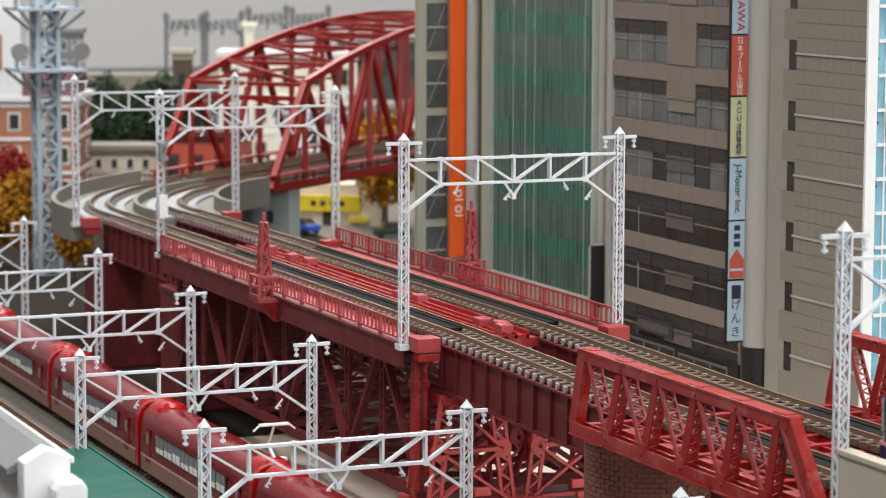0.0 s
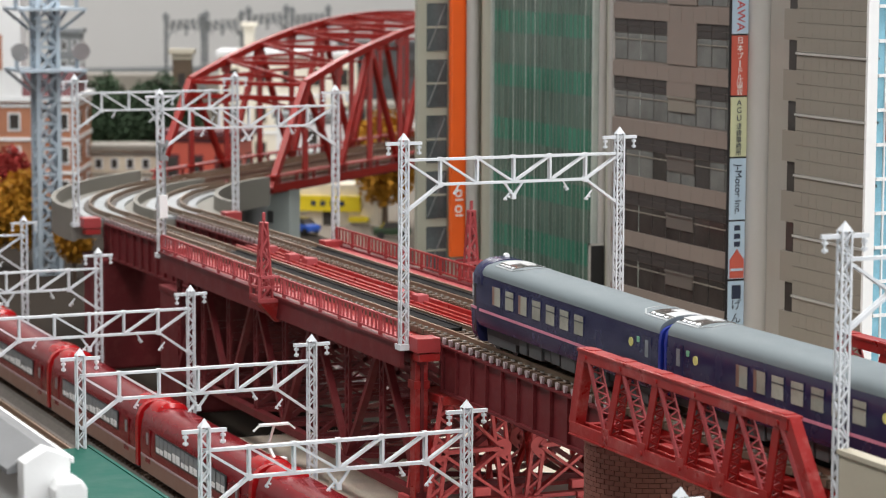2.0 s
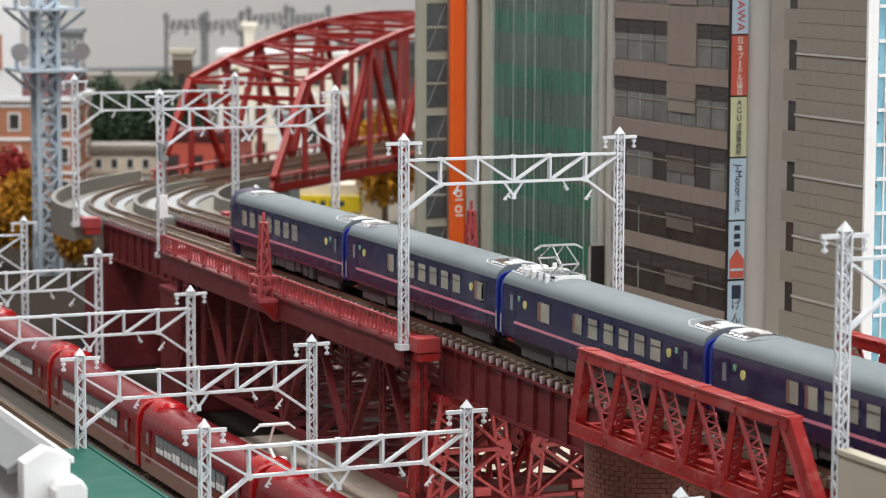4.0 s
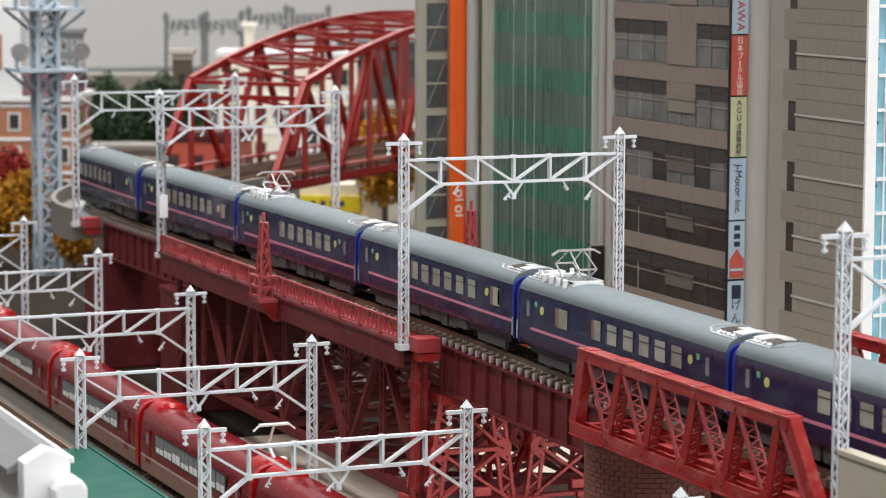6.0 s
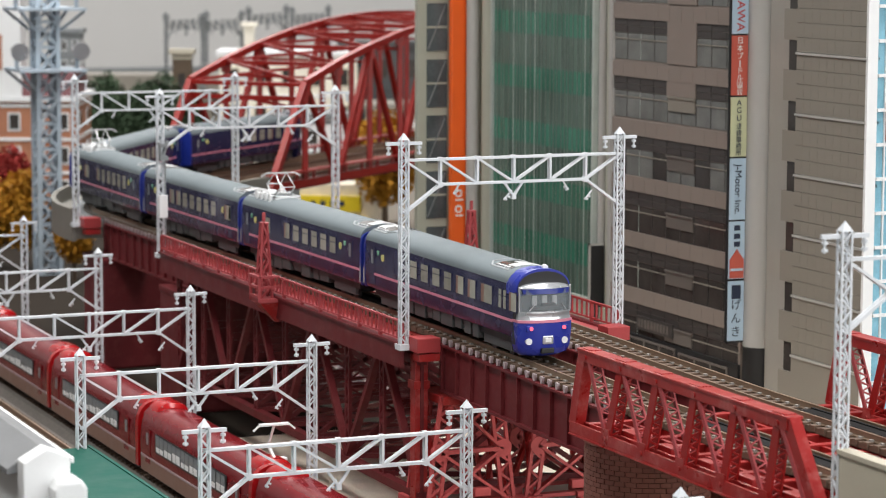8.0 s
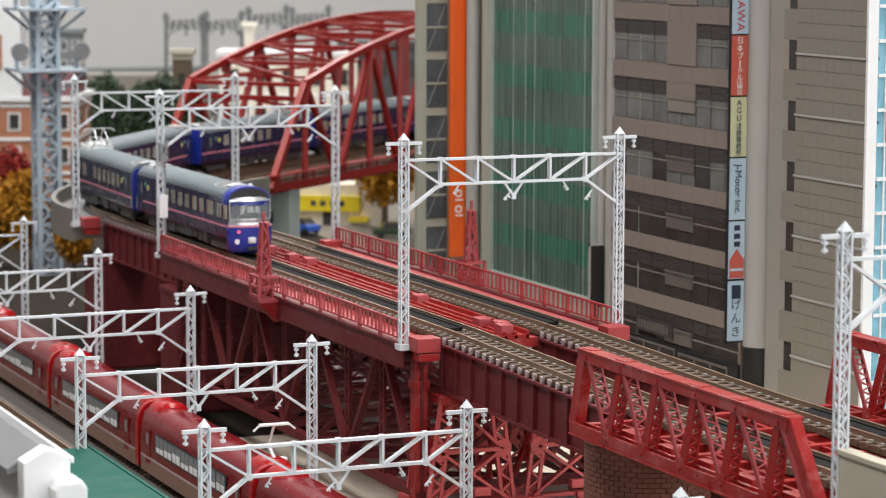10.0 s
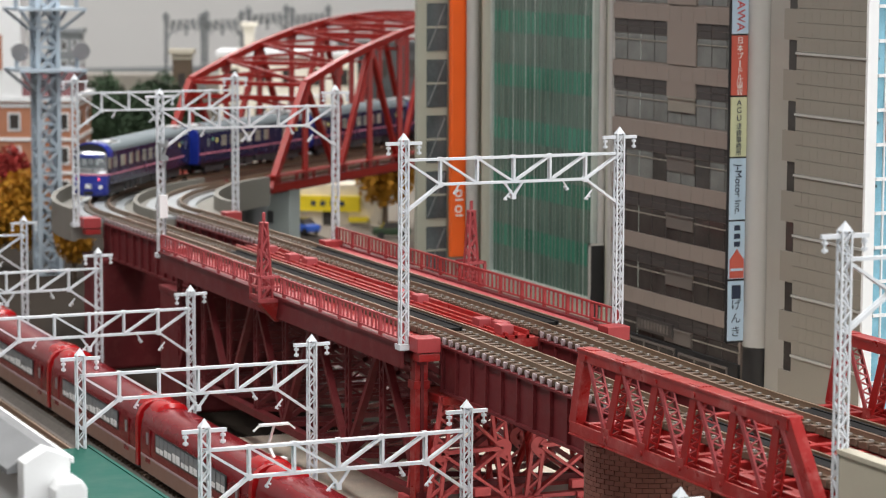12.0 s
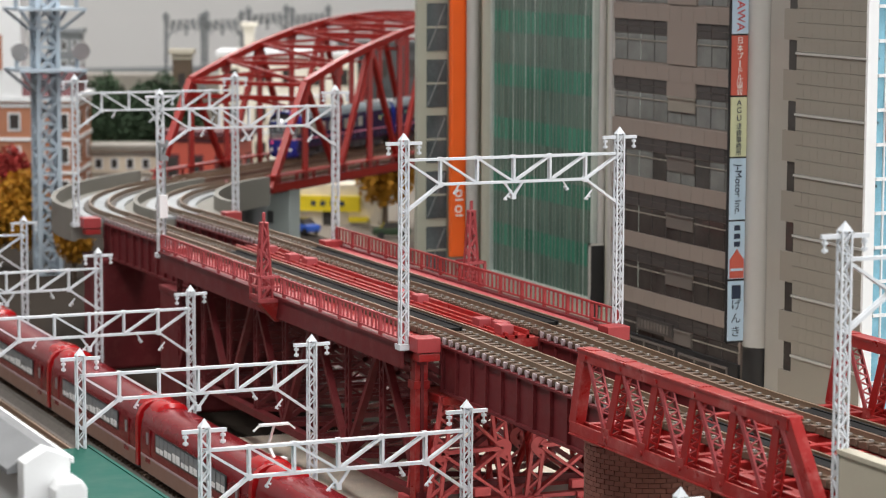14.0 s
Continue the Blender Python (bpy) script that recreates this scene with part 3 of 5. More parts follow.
def deck_truss():
    b = thing("deck_truss_bridge", "red double-track deck truss bridge with walkways", "bridge", 0, 0, 0.8)
    x0, x1 = P1 + 1, P2 - 1
    part("deck", Shape().box(x0, x1, -13, 50, -7.5, -4.3), RED, b)
    part("centre_walk", Shape().box(x0, x1, 11.5, 25.5, -4.4, -3.2).box(x0, x1, 11.5, 12.5, -4.4, -1.6).box(x0, x1, 16.2, 17.2, -4.4, -2.0).box(x0, x1, 20, 21, -4.4, -2.0).box(x0, x1, 24.5, 25.5, -4.4, -1.6), RED, b, "red centre walkway with raised strips")
    for side, ye in ((-1, -22.5), (1, 59.5)):
        yi = -13.5 if side < 0 else 50.5
        ya, yb = min(ye, yi), max(ye, yi)
        part("walkway", Shape().box(x0, x1, ya, yb, -5.6, -4.0), RED_PINK, b)
        part("edge_beam", Shape().box(x0, x1, ye - 0.8, ye + 0.8, -12, -3.4).box(x0, x1, ye - 1.6, ye + 1.6, -4.0, -3.2), RED_DARK, b)
        # Far railing in a deeper red, its backlit darkness put into the colour.
        tone = RED_PINK if side < 0 else RED_BLOCK
        fence = part("railing", Shape().box(x0, x1, ye - 0.4, ye + 0.4, 3.6, 4.3).box(x0, x1, ye - 0.35, ye + 0.35, -2.2, -1.6), tone, b)
        n = 70
        for i in range(n + 1):
            x = x0 + (x1 - x0) * i / n
            big = i % 5 == 0
            w = 0.6 if big else 0.3
            part("post" if big else "baluster", Shape().box(x - w, x + w, ye - (0.6 if big else 0.3), ye + (0.6 if big else 0.3), -2.2 if not big else -5.5, 3.7), tone, fence)
        yt = -15.0 if side < 0 else 52.0
        top, low = -8.5, -56.0
        # Members below deck are maroon: the under-deck shade is put into their colour.
        part("chord", Shape().box(x0, x1, yt - 1.8, yt + 1.8, top - 3, top), RED_DARK, b)
        part("chord", Shape().box(x0, x1, yt - 1.8, yt + 1.8, low - 3, low), RED_DARK, b)
        m = 8
        step = (x1 - x0 - 4) / m
        for i in range(m + 1):
            x = x0 + 2 + step * i
            part("vertical", Shape().lattice((x, yt, low), (x, yt, top), 3.4, 1.1, 12, (1, 0, 0)), RED_DARK, b)
            if i < m:
                a, c = (low, top) if i % 2 == 0 else (top, low)
                part("diagonal", Shape().bar((x, yt, a), (x + step, yt, c), 2.6, 2.0), RED_DARK, b)
                part("gusset", Shape().box(x - 3.5, x + 3.5, yt - 1.6, yt + 1.6, top - 6.5, top - 1), RED_DARK, b)
    m = 8
    step = (x1 - x0 - 4) / m
    for i in range(m + 1):
        x = x0 + 2 + step * i
        part("cross_frame", Shape().bar((x, -15, -10), (x, 52, -55), 1.8).bar((x, 52, -10), (x, -15, -55), 1.8).bar((x, -15, -55), (x, 52, -55), 2.2), RED_DARK, b)
        part("sway_strut", Shape().lattice((x, -15, -32), (x, 52, -32), 3.2, 1.1, 14, (0, 0, 1)), RED_DARK, b)
        if i < m:
            part("lower_bracing", Shape().bar((x, -15, -56), (x + step, 52, -56), 1.8).bar((x, 52, -56), (x + step, -15, -56), 1.8), RED_DARK, b)
    for yc in (-15, 52):
        part("end_column", Shape().box(x1 - 5, x1 - 0.5, yc - 2.4, yc + 2.4, -61, -8).box(x1 - 6, x1, yc - 3, yc + 3, -20, -17), RED, b, bevel=0.3)
    # small boxes and steps on the centre walkway
    for cx, cy in ((-300, 18), (-284, 20), (-176, 17), (-164, 20), (-100, 17), (-90, 20), (-83, 18), (-330, 19)):
        part("walkway_box", Shape().box(cx - 3.2, cx + 3.2, cy - 2.4, cy + 2.4, -3.2, 0.3), RED_PINK, b, bevel=0.4)
    return b


deck_truss()


def end_block(x, y):
    e = thing("mast_bracket", "faded red bracket block that carries a catenary mast", "bracket", x, y, grade(x))
    part("block", Shape().box(-0.6, 7.4, -3.6, 5.0, -5.9, -0.9), RED_BLOCK, e, bevel=0.3)
    part("corbel", Shape().box(1.5, 7, -2.8, 4.9, -9, -6.3), RED, e, bevel=0.3)
    return e


for bx in (P0, P1, P2):
    for by in (-17.5, 54.5):
        end_block(bx + 2, by)


def refuge(x, y, side):
    """A railed refuge with a lattice signal tower on the edge of the truss deck."""
    r = thing("refuge_tower", "faded red lattice tower on a railed refuge balcony", "tower", x, y, 0.8, 0 if side < 0 else 180)
    part("floor", Shape().box(-5, 5, -5.2, 4, -5.5, -4), RED_PINK, r)
    part("bracket", Shape().add([(-4.6, -4.8, -5.5), (4.6, -4.8, -5.5), (4.6, 4, -5.5), (-4.6, 4, -5.5), (-1.5, 2.6, -13.5), (1.5, 2.6, -13.5), (1.5, 4, -13.5), (-1.5, 4, -13.5)], [(0, 1, 2, 3), (4, 7, 6, 5), (0, 4, 5, 1), (1, 5, 6, 2), (2, 6, 7, 3), (3, 7, 4, 0)]), RED, r)
    rail = part("railing", Shape().bar((-5, -5.2, 4.5), (5, -5.2, 4.5), 1).bar((-5, -5.2, 0.5), (5, -5.2, 0.5), 0.9).bar((-5, -5.2, -3.2), (5, -5.2, -3.2), 1.2), RED_PINK, r)
    for px in (-5, 5):
        part("railing_post", Shape().bar((px, -5.2, -5), (px, -5.2, 5), 1).bar((px, -5.2, 4.5), (px, 3, 4.5), 1).bar((px, -5.2, 0.5), (px, 3, 0.5), 0.8), RED_PINK, rail)
    h, w0, w1 = 28.5, 2.9, 1.1
    for sx in (-1, 1):
        for sy in (-1, 1):
            part("leg", Shape().bar((sx * w0, -1.5 + sy * w0 * 0.8, -4), (sx * w1, -1.5 + sy * w1 * 0.8, h - 4), 0.85), RED_PINK, r)
    lat = Shape()
    for k in range(6):
        a, c = k / 6, (k + 1) / 6
        wa, wc = w0 + (w1 - w0) * a, w0 + (w1 - w0) * c
        za, zc = -4 + h * a, -4 + h * c
        s = 1 if k % 2 else -1
        for sy in (-1, 1):
            lat.bar((s * wa, -1.5 + sy * wa * 0.8, za), (-s * wc, -1.5 + sy * wc * 0.8, zc), 0.7)
            lat.bar((sy * wa, -1.5 + s * wa * 0.8, za), (sy * wc, -1.5 - s * wc * 0.8, zc), 0.7)
    tagged(part("lacing", lat, RED_PINK, r), kind="stuff")
    part("cap", Shape().box(-1.6, 1.6, -3, 0, h - 4, h - 3.3).bar((-2.4, -1.5, h - 3.6), (2.4, -1.5, h - 3.6), 0.6).rod((0, -1.5, h - 3), (0, -1.5, h + 0.5), 0.7), RED_PINK, r)
    return r


refuge(-206, -26, -1)
refuge(-217, 63, 1)

# ---- pony truss ----


def box_lattice(p, q, gap, plate, steps):
    """A member of two side plates, laced with a zigzag on the face towards the open end of the line."""
    p, q = Vector(p), Vector(q)
    d = (q - p).normalized()
    face = Vector((0, 1, 0)).cross(d)
    face = face if face.x > 0 else -face
    out = Shape()
    for k in (-1, 1):
        o = Vector((0, k * gap / 2, 0))
        out.bar(p + o, q + o, 0.55, plate, face)
    o = face * (plate / 2 - 0.3)
    for i in range(steps * 2):
        a, c = p.lerp(q, i / steps / 2) + o, p.lerp(q, (i + 1) / steps / 2) + o
        k = 1 if i % 2 else -1
        out.bar(a + Vector((0, k * gap / 2, 0)), c - Vector((0, k * gap / 2, 0)), 0.45, 0.4, face)
    return out


def pony():
    b = thing("pony_truss_bridge", "red double-track pony truss bridge with latticed web members", "bridge", 0, 0, -0.6)
    x0, x1 = PM + 1, P3 - 1
    top, low = 18.2, -4.4
    for y in (-25.0, 62.0):
        xs = [72.5 + 21.7 * i for i in range(6)]
        part("top_chord", Shape().box(xs[0] - 5.2, xs[5] + 5.0, y - 2.4, y + 2.4, top - 0.9, top).box(xs[0] - 4.8, xs[5] + 4.4, y - 2.1, y - 1.4, top - 3.7, top - 0.8).box(xs[0] - 4.8, xs[5] + 4.4, y + 1.4, y + 2.1, top - 3.7, top - 0.8), RED, b, bevel=0.2)
        part("bottom_chord", Shape().box(x0 - 2, x1, y - 2.0, y - 1.2, low - 3.2, low + 0.2).box(x0 - 2, x1, y + 1.2, y + 2.0, low - 3.2, low + 0.2).box(x0 - 2, x1, y - 2.4, y + 2.4, low - 3.8, low - 3.2), RED, b, bevel=0.2)
        for e0, e1 in ((x0 - 1, xs[0] - 3.4), (x1 - 2, xs[5] + 3.0)):
            part("end_post", Shape().bar((e0, y, low - 1), (e1, y, top - 1.2), 3.4, 4.6), RED, b, bevel=0.4)
        for i in range(6):
            foot = 85.3 + 22.3 * i
            # Two reds paint the web's light: pinkish members lit, orange-red ones shaded.
            part("web_member", box_lattice((xs[i] + 1.4, y, top - 3), (foot - 1.0, y, low + 0.6), 3.3, 1.5, 7), RED_PINK, b)
            if i < 5:
                part("web_member", box_lattice((foot + 1.2, y, low + 0.6), (xs[i + 1] - 1.0, y, top - 3), 3.0, 3.2, 7), RED_ARCH, b)
            part("gusset", Shape().box(foot - 2.4, foot + 2.2, y - 2.1, y - 1.5, low - 1, low + 1.8).box(foot - 2.4, foot + 2.2, y + 1.5, y + 2.1, low - 1, low + 1.8), RED, b)
            for rx, rz in ((xs[i], top - 2.3), (foot, low - 1.2)):
                part("bolt", Shape().rod((rx, y - 2.5, rz), (rx, y - 1.9, rz), 0.75, n=10), RED, b)
            part("bracket", Shape().box(foot + 1.5, foot + 9.5, y + 2.2, y + 5.5, low - 0.4, low + 1.6), RED_ARCH, b, bevel=0.3)
        for i in range(6):
            part("rivet_plate", Shape().box(xs[i] - 2.2 - 1.5 * (i % 2), xs[i] + 2.5, y - 1.7, y + 2.0, top - 0.1, top + 0.22), RED, b)
    for i in range(11):
        x = x0 + 4 + (x1 - x0 - 8) * i / 10
        part("floor_beam", Shape().box(x - 0.7, x + 0.7, -24, 61, -7.8, -4.6).box(x - 1.4, x + 1.4, -24, 61, -4.8, -4.3), RED_ARCH, b)
    for y in (-14, -6.5, 6.5, 14, 23, 30.5, 43.5, 51):
        part("stringer", Shape().box(x0, x1, y - 0.6, y + 0.6, -7.4, -4.7), RED_ARCH, b)
    return b


pony()

# ---- piers ----


def trestle(x, y, label):
    t = thing("trestle_tower", label, "bridge pier", x, y, -75)
    H = 75 - 20.5
    part("plinth", Shape().box(-22, 22, -18, 18, 0, 13), PALE, t, "pale grey plinth", bevel=0.6)
    z0 = 13.0

    def half(z):
        return 14.5 - 5.5 * (z - z0) / (H - z0)

    for sx in (-9, 9):
        for sy in (-1, 1):
            a, c = (sx, sy * half(z0 + 3), z0 + 3), (sx, sy * half(H), H)
            part("leg", Shape().lattice(a, c, 4.4, 1.2, 11, (0, 1, 0)), TRESTLE_LIT, t)
            part("footing", Shape().box(sx - 3.5, sx + 3.5, sy * half(z0) - 4, sy * half(z0) + 4, z0, z0 + 4.5), TRESTLE_LIT, t, bevel=0.5)
        zm = z0 + 22
        for za, zc in ((z0 + 4, zm), (zm, H - 1)):
            part("cross_brace", Shape().bar((sx, -half(za), za), (sx, half(zc), zc), 1.0, 2.6, (1, 0, 0)).bar((sx, half(za), za), (sx, -half(zc), zc), 1.0, 3.0, (1, 0, 0)), TRESTLE_LIT, t)
        part("strut", Shape().bar((sx, -half(zm), zm), (sx, half(zm), zm), 1.4, 3.0, (1, 0, 0)).bar((sx, -half(z0 + 4), z0 + 4), (sx, half(z0 + 4), z0 + 4), 1.4, 3.2, (1, 0, 0)), TRESTLE_LIT, t)
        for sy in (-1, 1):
            part("gusset", Shape().rod((sx - 1, sy * half(zm), zm), (sx + 1, sy * half(zm), zm), 3.2, n=20), TRESTLE_LIT, t)
    for sy in (-1, 1):
        part("side_brace", Shape().bar((-9, sy * 14, z0 + 5), (9, sy * 9.5, H - 3), 1.6, 1.6).bar((9, sy * 14, z0 + 5), (-9, sy * 9.5, H - 3), 1.6, 1.6), RED, t)
    for k in range(3):
        part("step", Shape().box(10.5 + 1.6 * k, 12.1 + 1.6 * k, 2.5, 8.5, z0, z0 + 4.8 - 1.6 * k), TRESTLE_LIT, t)
    part("step_box", Shape().box(8.5, 11.5, 0.5, 6.5, z0 + 6.0, z0 + 9.0), TRESTLE_LIT, t, bevel=0.3)
    part("cap_beam", Shape().box(-11, 11, -11.5, 11.5, H - 3, H), RED, t, bevel=0.4)
    return t


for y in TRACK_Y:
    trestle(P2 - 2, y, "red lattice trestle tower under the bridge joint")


def box_pier(x, label):
    p = thing("bridge_pier", label, "bridge pier", x, 18.5, -75)
    part("body", Shape().box(-17, 17, -33, 33, 0, 52), RED_DARK, p, bevel=1.5)
    part("cap", Shape().box(-17.5, 17.5, -33.5, 33.5, 51, 54), RED_DARK, p, bevel=0.8)
    return p


box_pier(P1 - 12, "plain dark red slab bridge pier")
box_pier(P0, "plain dark red slab bridge pier")


def brick_pier(x, y):
    """A round pier; its bricks are pieces on one shared mesh."""
    p = thing("brick_pier", "round dark brown brick bridge pier", "bridge pier", x, y, -75)
    R, top = 18.5, 75 - 10.5
    part("core", Shape().rod((0, 0, 0), (0, 0, top - 1.5), R, n=48), MORTAR, p, smooth=True)
    part("cap", Shape().rod((0, 0, top - 2.5), (0, 0, top), R + 0.9, n=48), BRICK, p, bevel=0.3)
    me = mesh_of("brick", Shape().box(-0.3, 0.35, -1.62, 1.62, -0.68, 0.68), BRICK)
    for row in range(17):
        z = top - 3.4 - row * 1.5
        for k in range(34):
            a = math.tau * (k + 0.5 * (row % 2)) / 34
            if math.cos(a + 0.45) < 0.05:
                continue
            ob = new("brick", me)
            ob.parent = p
            ob.matrix_basis = pose(R * math.cos(a) * MM, R * math.sin(a) * MM, z * MM, 0, 0, math.degrees(a))
    return p


for y in TRACK_Y:
    brick_pier(60, y)


def end_wall():
    w = thing("parapet_wall", "cream panelled parapet wall beyond the pony truss", "wall", 204, -22, -75)
    part("footing", Shape().box(0, 220, 0, 80, 0, 68), CREAMWALL, w)
    for k in range(10):
        part("panel", Shape().box(0.15 + 22 * k, 21.85 + 22 * k, -1.5, 1.5, 0, 86.6), CREAMWALL, w, bevel=0.3)
    part("ledge", Shape().box(0, 220, -2.0, -1.4, 72, 73), CREAMWALL, w)
    part("coping", Shape().box(0, 220, -2.0, 2.0, 86.4, 87.6), CREAMWALL, w)
    return w


end_wall()

# ---- curved concrete viaduct ----
CURVE_END = 705.0


def viaduct():
    v = thing("curved_viaduct", "grey concrete double-track viaduct on a curve with parapets", "viaduct")
    s0, s1, n = 498.0, CURVE_END, 30
    st = stations(s0, s1, n)
    part("deck", Shape().sweep([(-22, -12), (59, -12), (59, -4.2), (-22, -4.2)], st), CONCRETE, v)
    for a, b in ((-24.5, -22), (59, 61.5)):
        part("parapet", Shape().sweep([(a, -13), (b, -13), (b, 3.0), (a, 3.0)], st), CONCRETE, v)
    part("centre_wall", Shape().sweep([(17.4, -4.3), (19.6, -4.3), (19.6, 0.5), (17.4, 0.5)], st), CONCRETE, v)
    for off in TRACK_Y:
        part("slab", Shape().sweep([(off - 8.5, -4.3), (off + 8.5, -4.3), (off + 8.0, -2.2), (off - 8.0, -2.2)], st), BALLAST, v)
        for k in (-10.5, 10.5):
            part("slab_strip", Shape().sweep([(off + k - 2.2, -4.3), (off + k + 2.2, -4.3), (off + k + 2.2, -2.9), (off + k - 2.2, -2.9)], st), SLAB, v, "pale cable trough")
        part("slab_strip", Shape().sweep([(off - 2.6, -2.3), (off + 2.6, -2.3), (off + 2.6, -1.6), (off - 2.6, -1.6)], st), SLAB, v, "pale slab between the rails")
        for side in (-1, 1):
            part("rail", Shape().sweep([(off + side * 4.8 - 0.45, -2.3), (off + side * 4.8 + 0.45, -2.3), (off + side * 4.8 + 0.4, 0), (off + side * 4.8 - 0.4, 0)], st), RAIL, v)
    for s in (520, 580, 640, 698):
        p, h = along(s, 18.5)
        part("pier", Shape().rod((p.x, p.y, -75), (p.x, p.y, -11), 16, n=28), CONCRETE, v, smooth=True)
    return v


viaduct()

# ---- far arch truss bridge ----


def arch_bridge():
    b = thing("arch_truss_bridge", "bright red curved-chord through truss bridge", "bridge")
    s0, L, m = CURVE_END + 5, 580.0, 14
    step = L / m

    def node(i, off, z):
        return along(s0 + step * i, off, z)[0]

    def crown(i):
        u = (i - m / 2) / (m / 2 - 1)
        return 52.5 + 32 * (1 - u * u)

    low = -5.0
    for off in (-16.0, 59.0):
        part("bottom_chord", Shape().sweep([(off - 2.0, low - 1.5), (off + 2.0, low - 1.5), (off + 2.0, low + 3), (off - 2.0, low + 3)], stations(s0, s0 + L, 1)), RED_FAR, b)
        part("ledge", Shape().sweep([(off - 3.2, low + 7), (off + 3.2, low + 7), (off + 3.2, low + 8), (off - 3.2, low + 8)], stations(s0, s0 + L, 1)), RED_FAR, b)
        for k in range(2 * m):
            q = along(s0 + step * (k + 0.5) / 2, off)[0]
            part("bracket", Shape().bar((q.x, q.y, q.z + low), (q.x, q.y, q.z + low + 7.5), 1.4), RED_FAR, b)
        for i in range(1, m - 1):
            part("upper_chord", Shape().bar(node(i, off, crown(i)), node(i + 1, off, crown(i + 1)), 3.8, 3.8), RED_FAR, b)
        part("end_post", Shape().bar(node(0, off, low), node(1, off, crown(1)), 3.8, 3.8), RED_FAR, b)
        part("end_post", Shape().bar(node(m, off, low), node(m - 1, off, crown(m - 1)), 3.8, 3.8), RED_FAR, b)
        for i in range(1, m):
            part("vertical", Shape().bar(node(i, off, low), node(i, off, crown(i)), 2.8), RED_FAR, b)
            part("gusset", Shape().bar(node(i, off, crown(i) - 7), node(i, off, crown(i) - 1), 5.5, 2.4), RED_FAR, b)
            if i < m - 1:
                a, c = ((low, crown(i + 1)) if i % 2 == 0 else (crown(i), low))
                part("diagonal", Shape().bar(node(i, off, a), node(i + 1, off, c), 3.0), RED_FAR, b)
    for i in range(1, m):
        part("top_strut", Shape().bar(node(i, -16, crown(i) - 1), node(i, 59, crown(i) - 1), 4.2, 2.2), RED_FAR, b)
        part("top_strut", Shape().bar(node(i, -16, crown(i) - 9), node(i, 59, crown(i) - 9), 1.4), RED_FAR, b)
        if i < m - 1:
            part("top_brace", Shape().bar(node(i, -16, crown(i)), node(i + 1, 59, crown(i + 1)), 1.7).bar(node(i, 59, crown(i)), node(i + 1, -16, crown(i + 1)), 1.7), RED_FAR, b)
    for i in (1, m - 1):
        part("portal_brace", Shape().bar(node(i, -16, crown(i) - 16), node(i, 21, crown(i) - 9), 2.0).bar(node(i, 59, crown(i) - 16), node(i, 22, crown(i) - 9), 2.0).bar(node(i, -16, crown(i) - 9), node(i, 59, crown(i) - 9), 2.6), RED_FAR, b)
    part("deck", Shape().sweep([(-15, -8), (57, -8), (57, -4.5), (-15, -4.5)], stations(s0, s0 + L, 1)), RED_DARK, b)
    for off in TRACK_Y:
        part("track_bed", Shape().sweep([(off - 8, -4.6), (off + 8, -4.6), (off + 8, -2.0), (off - 8, -2.0)], stations(s0, s0 + L, 1)), TIE, b)
        for side in (-1, 1):
            part("rail", Shape().sweep([(off + side * 4.8 - 0.45, -2.1), (off + side * 4.8 + 0.45, -2.1), (off + side * 4.8 + 0.4, 0), (off + side * 4.8 - 0.4, 0)], stations(s0, s0 + L, 1)), RAIL, b)
    return b


arch_bridge()

# ---- catenary portals ----


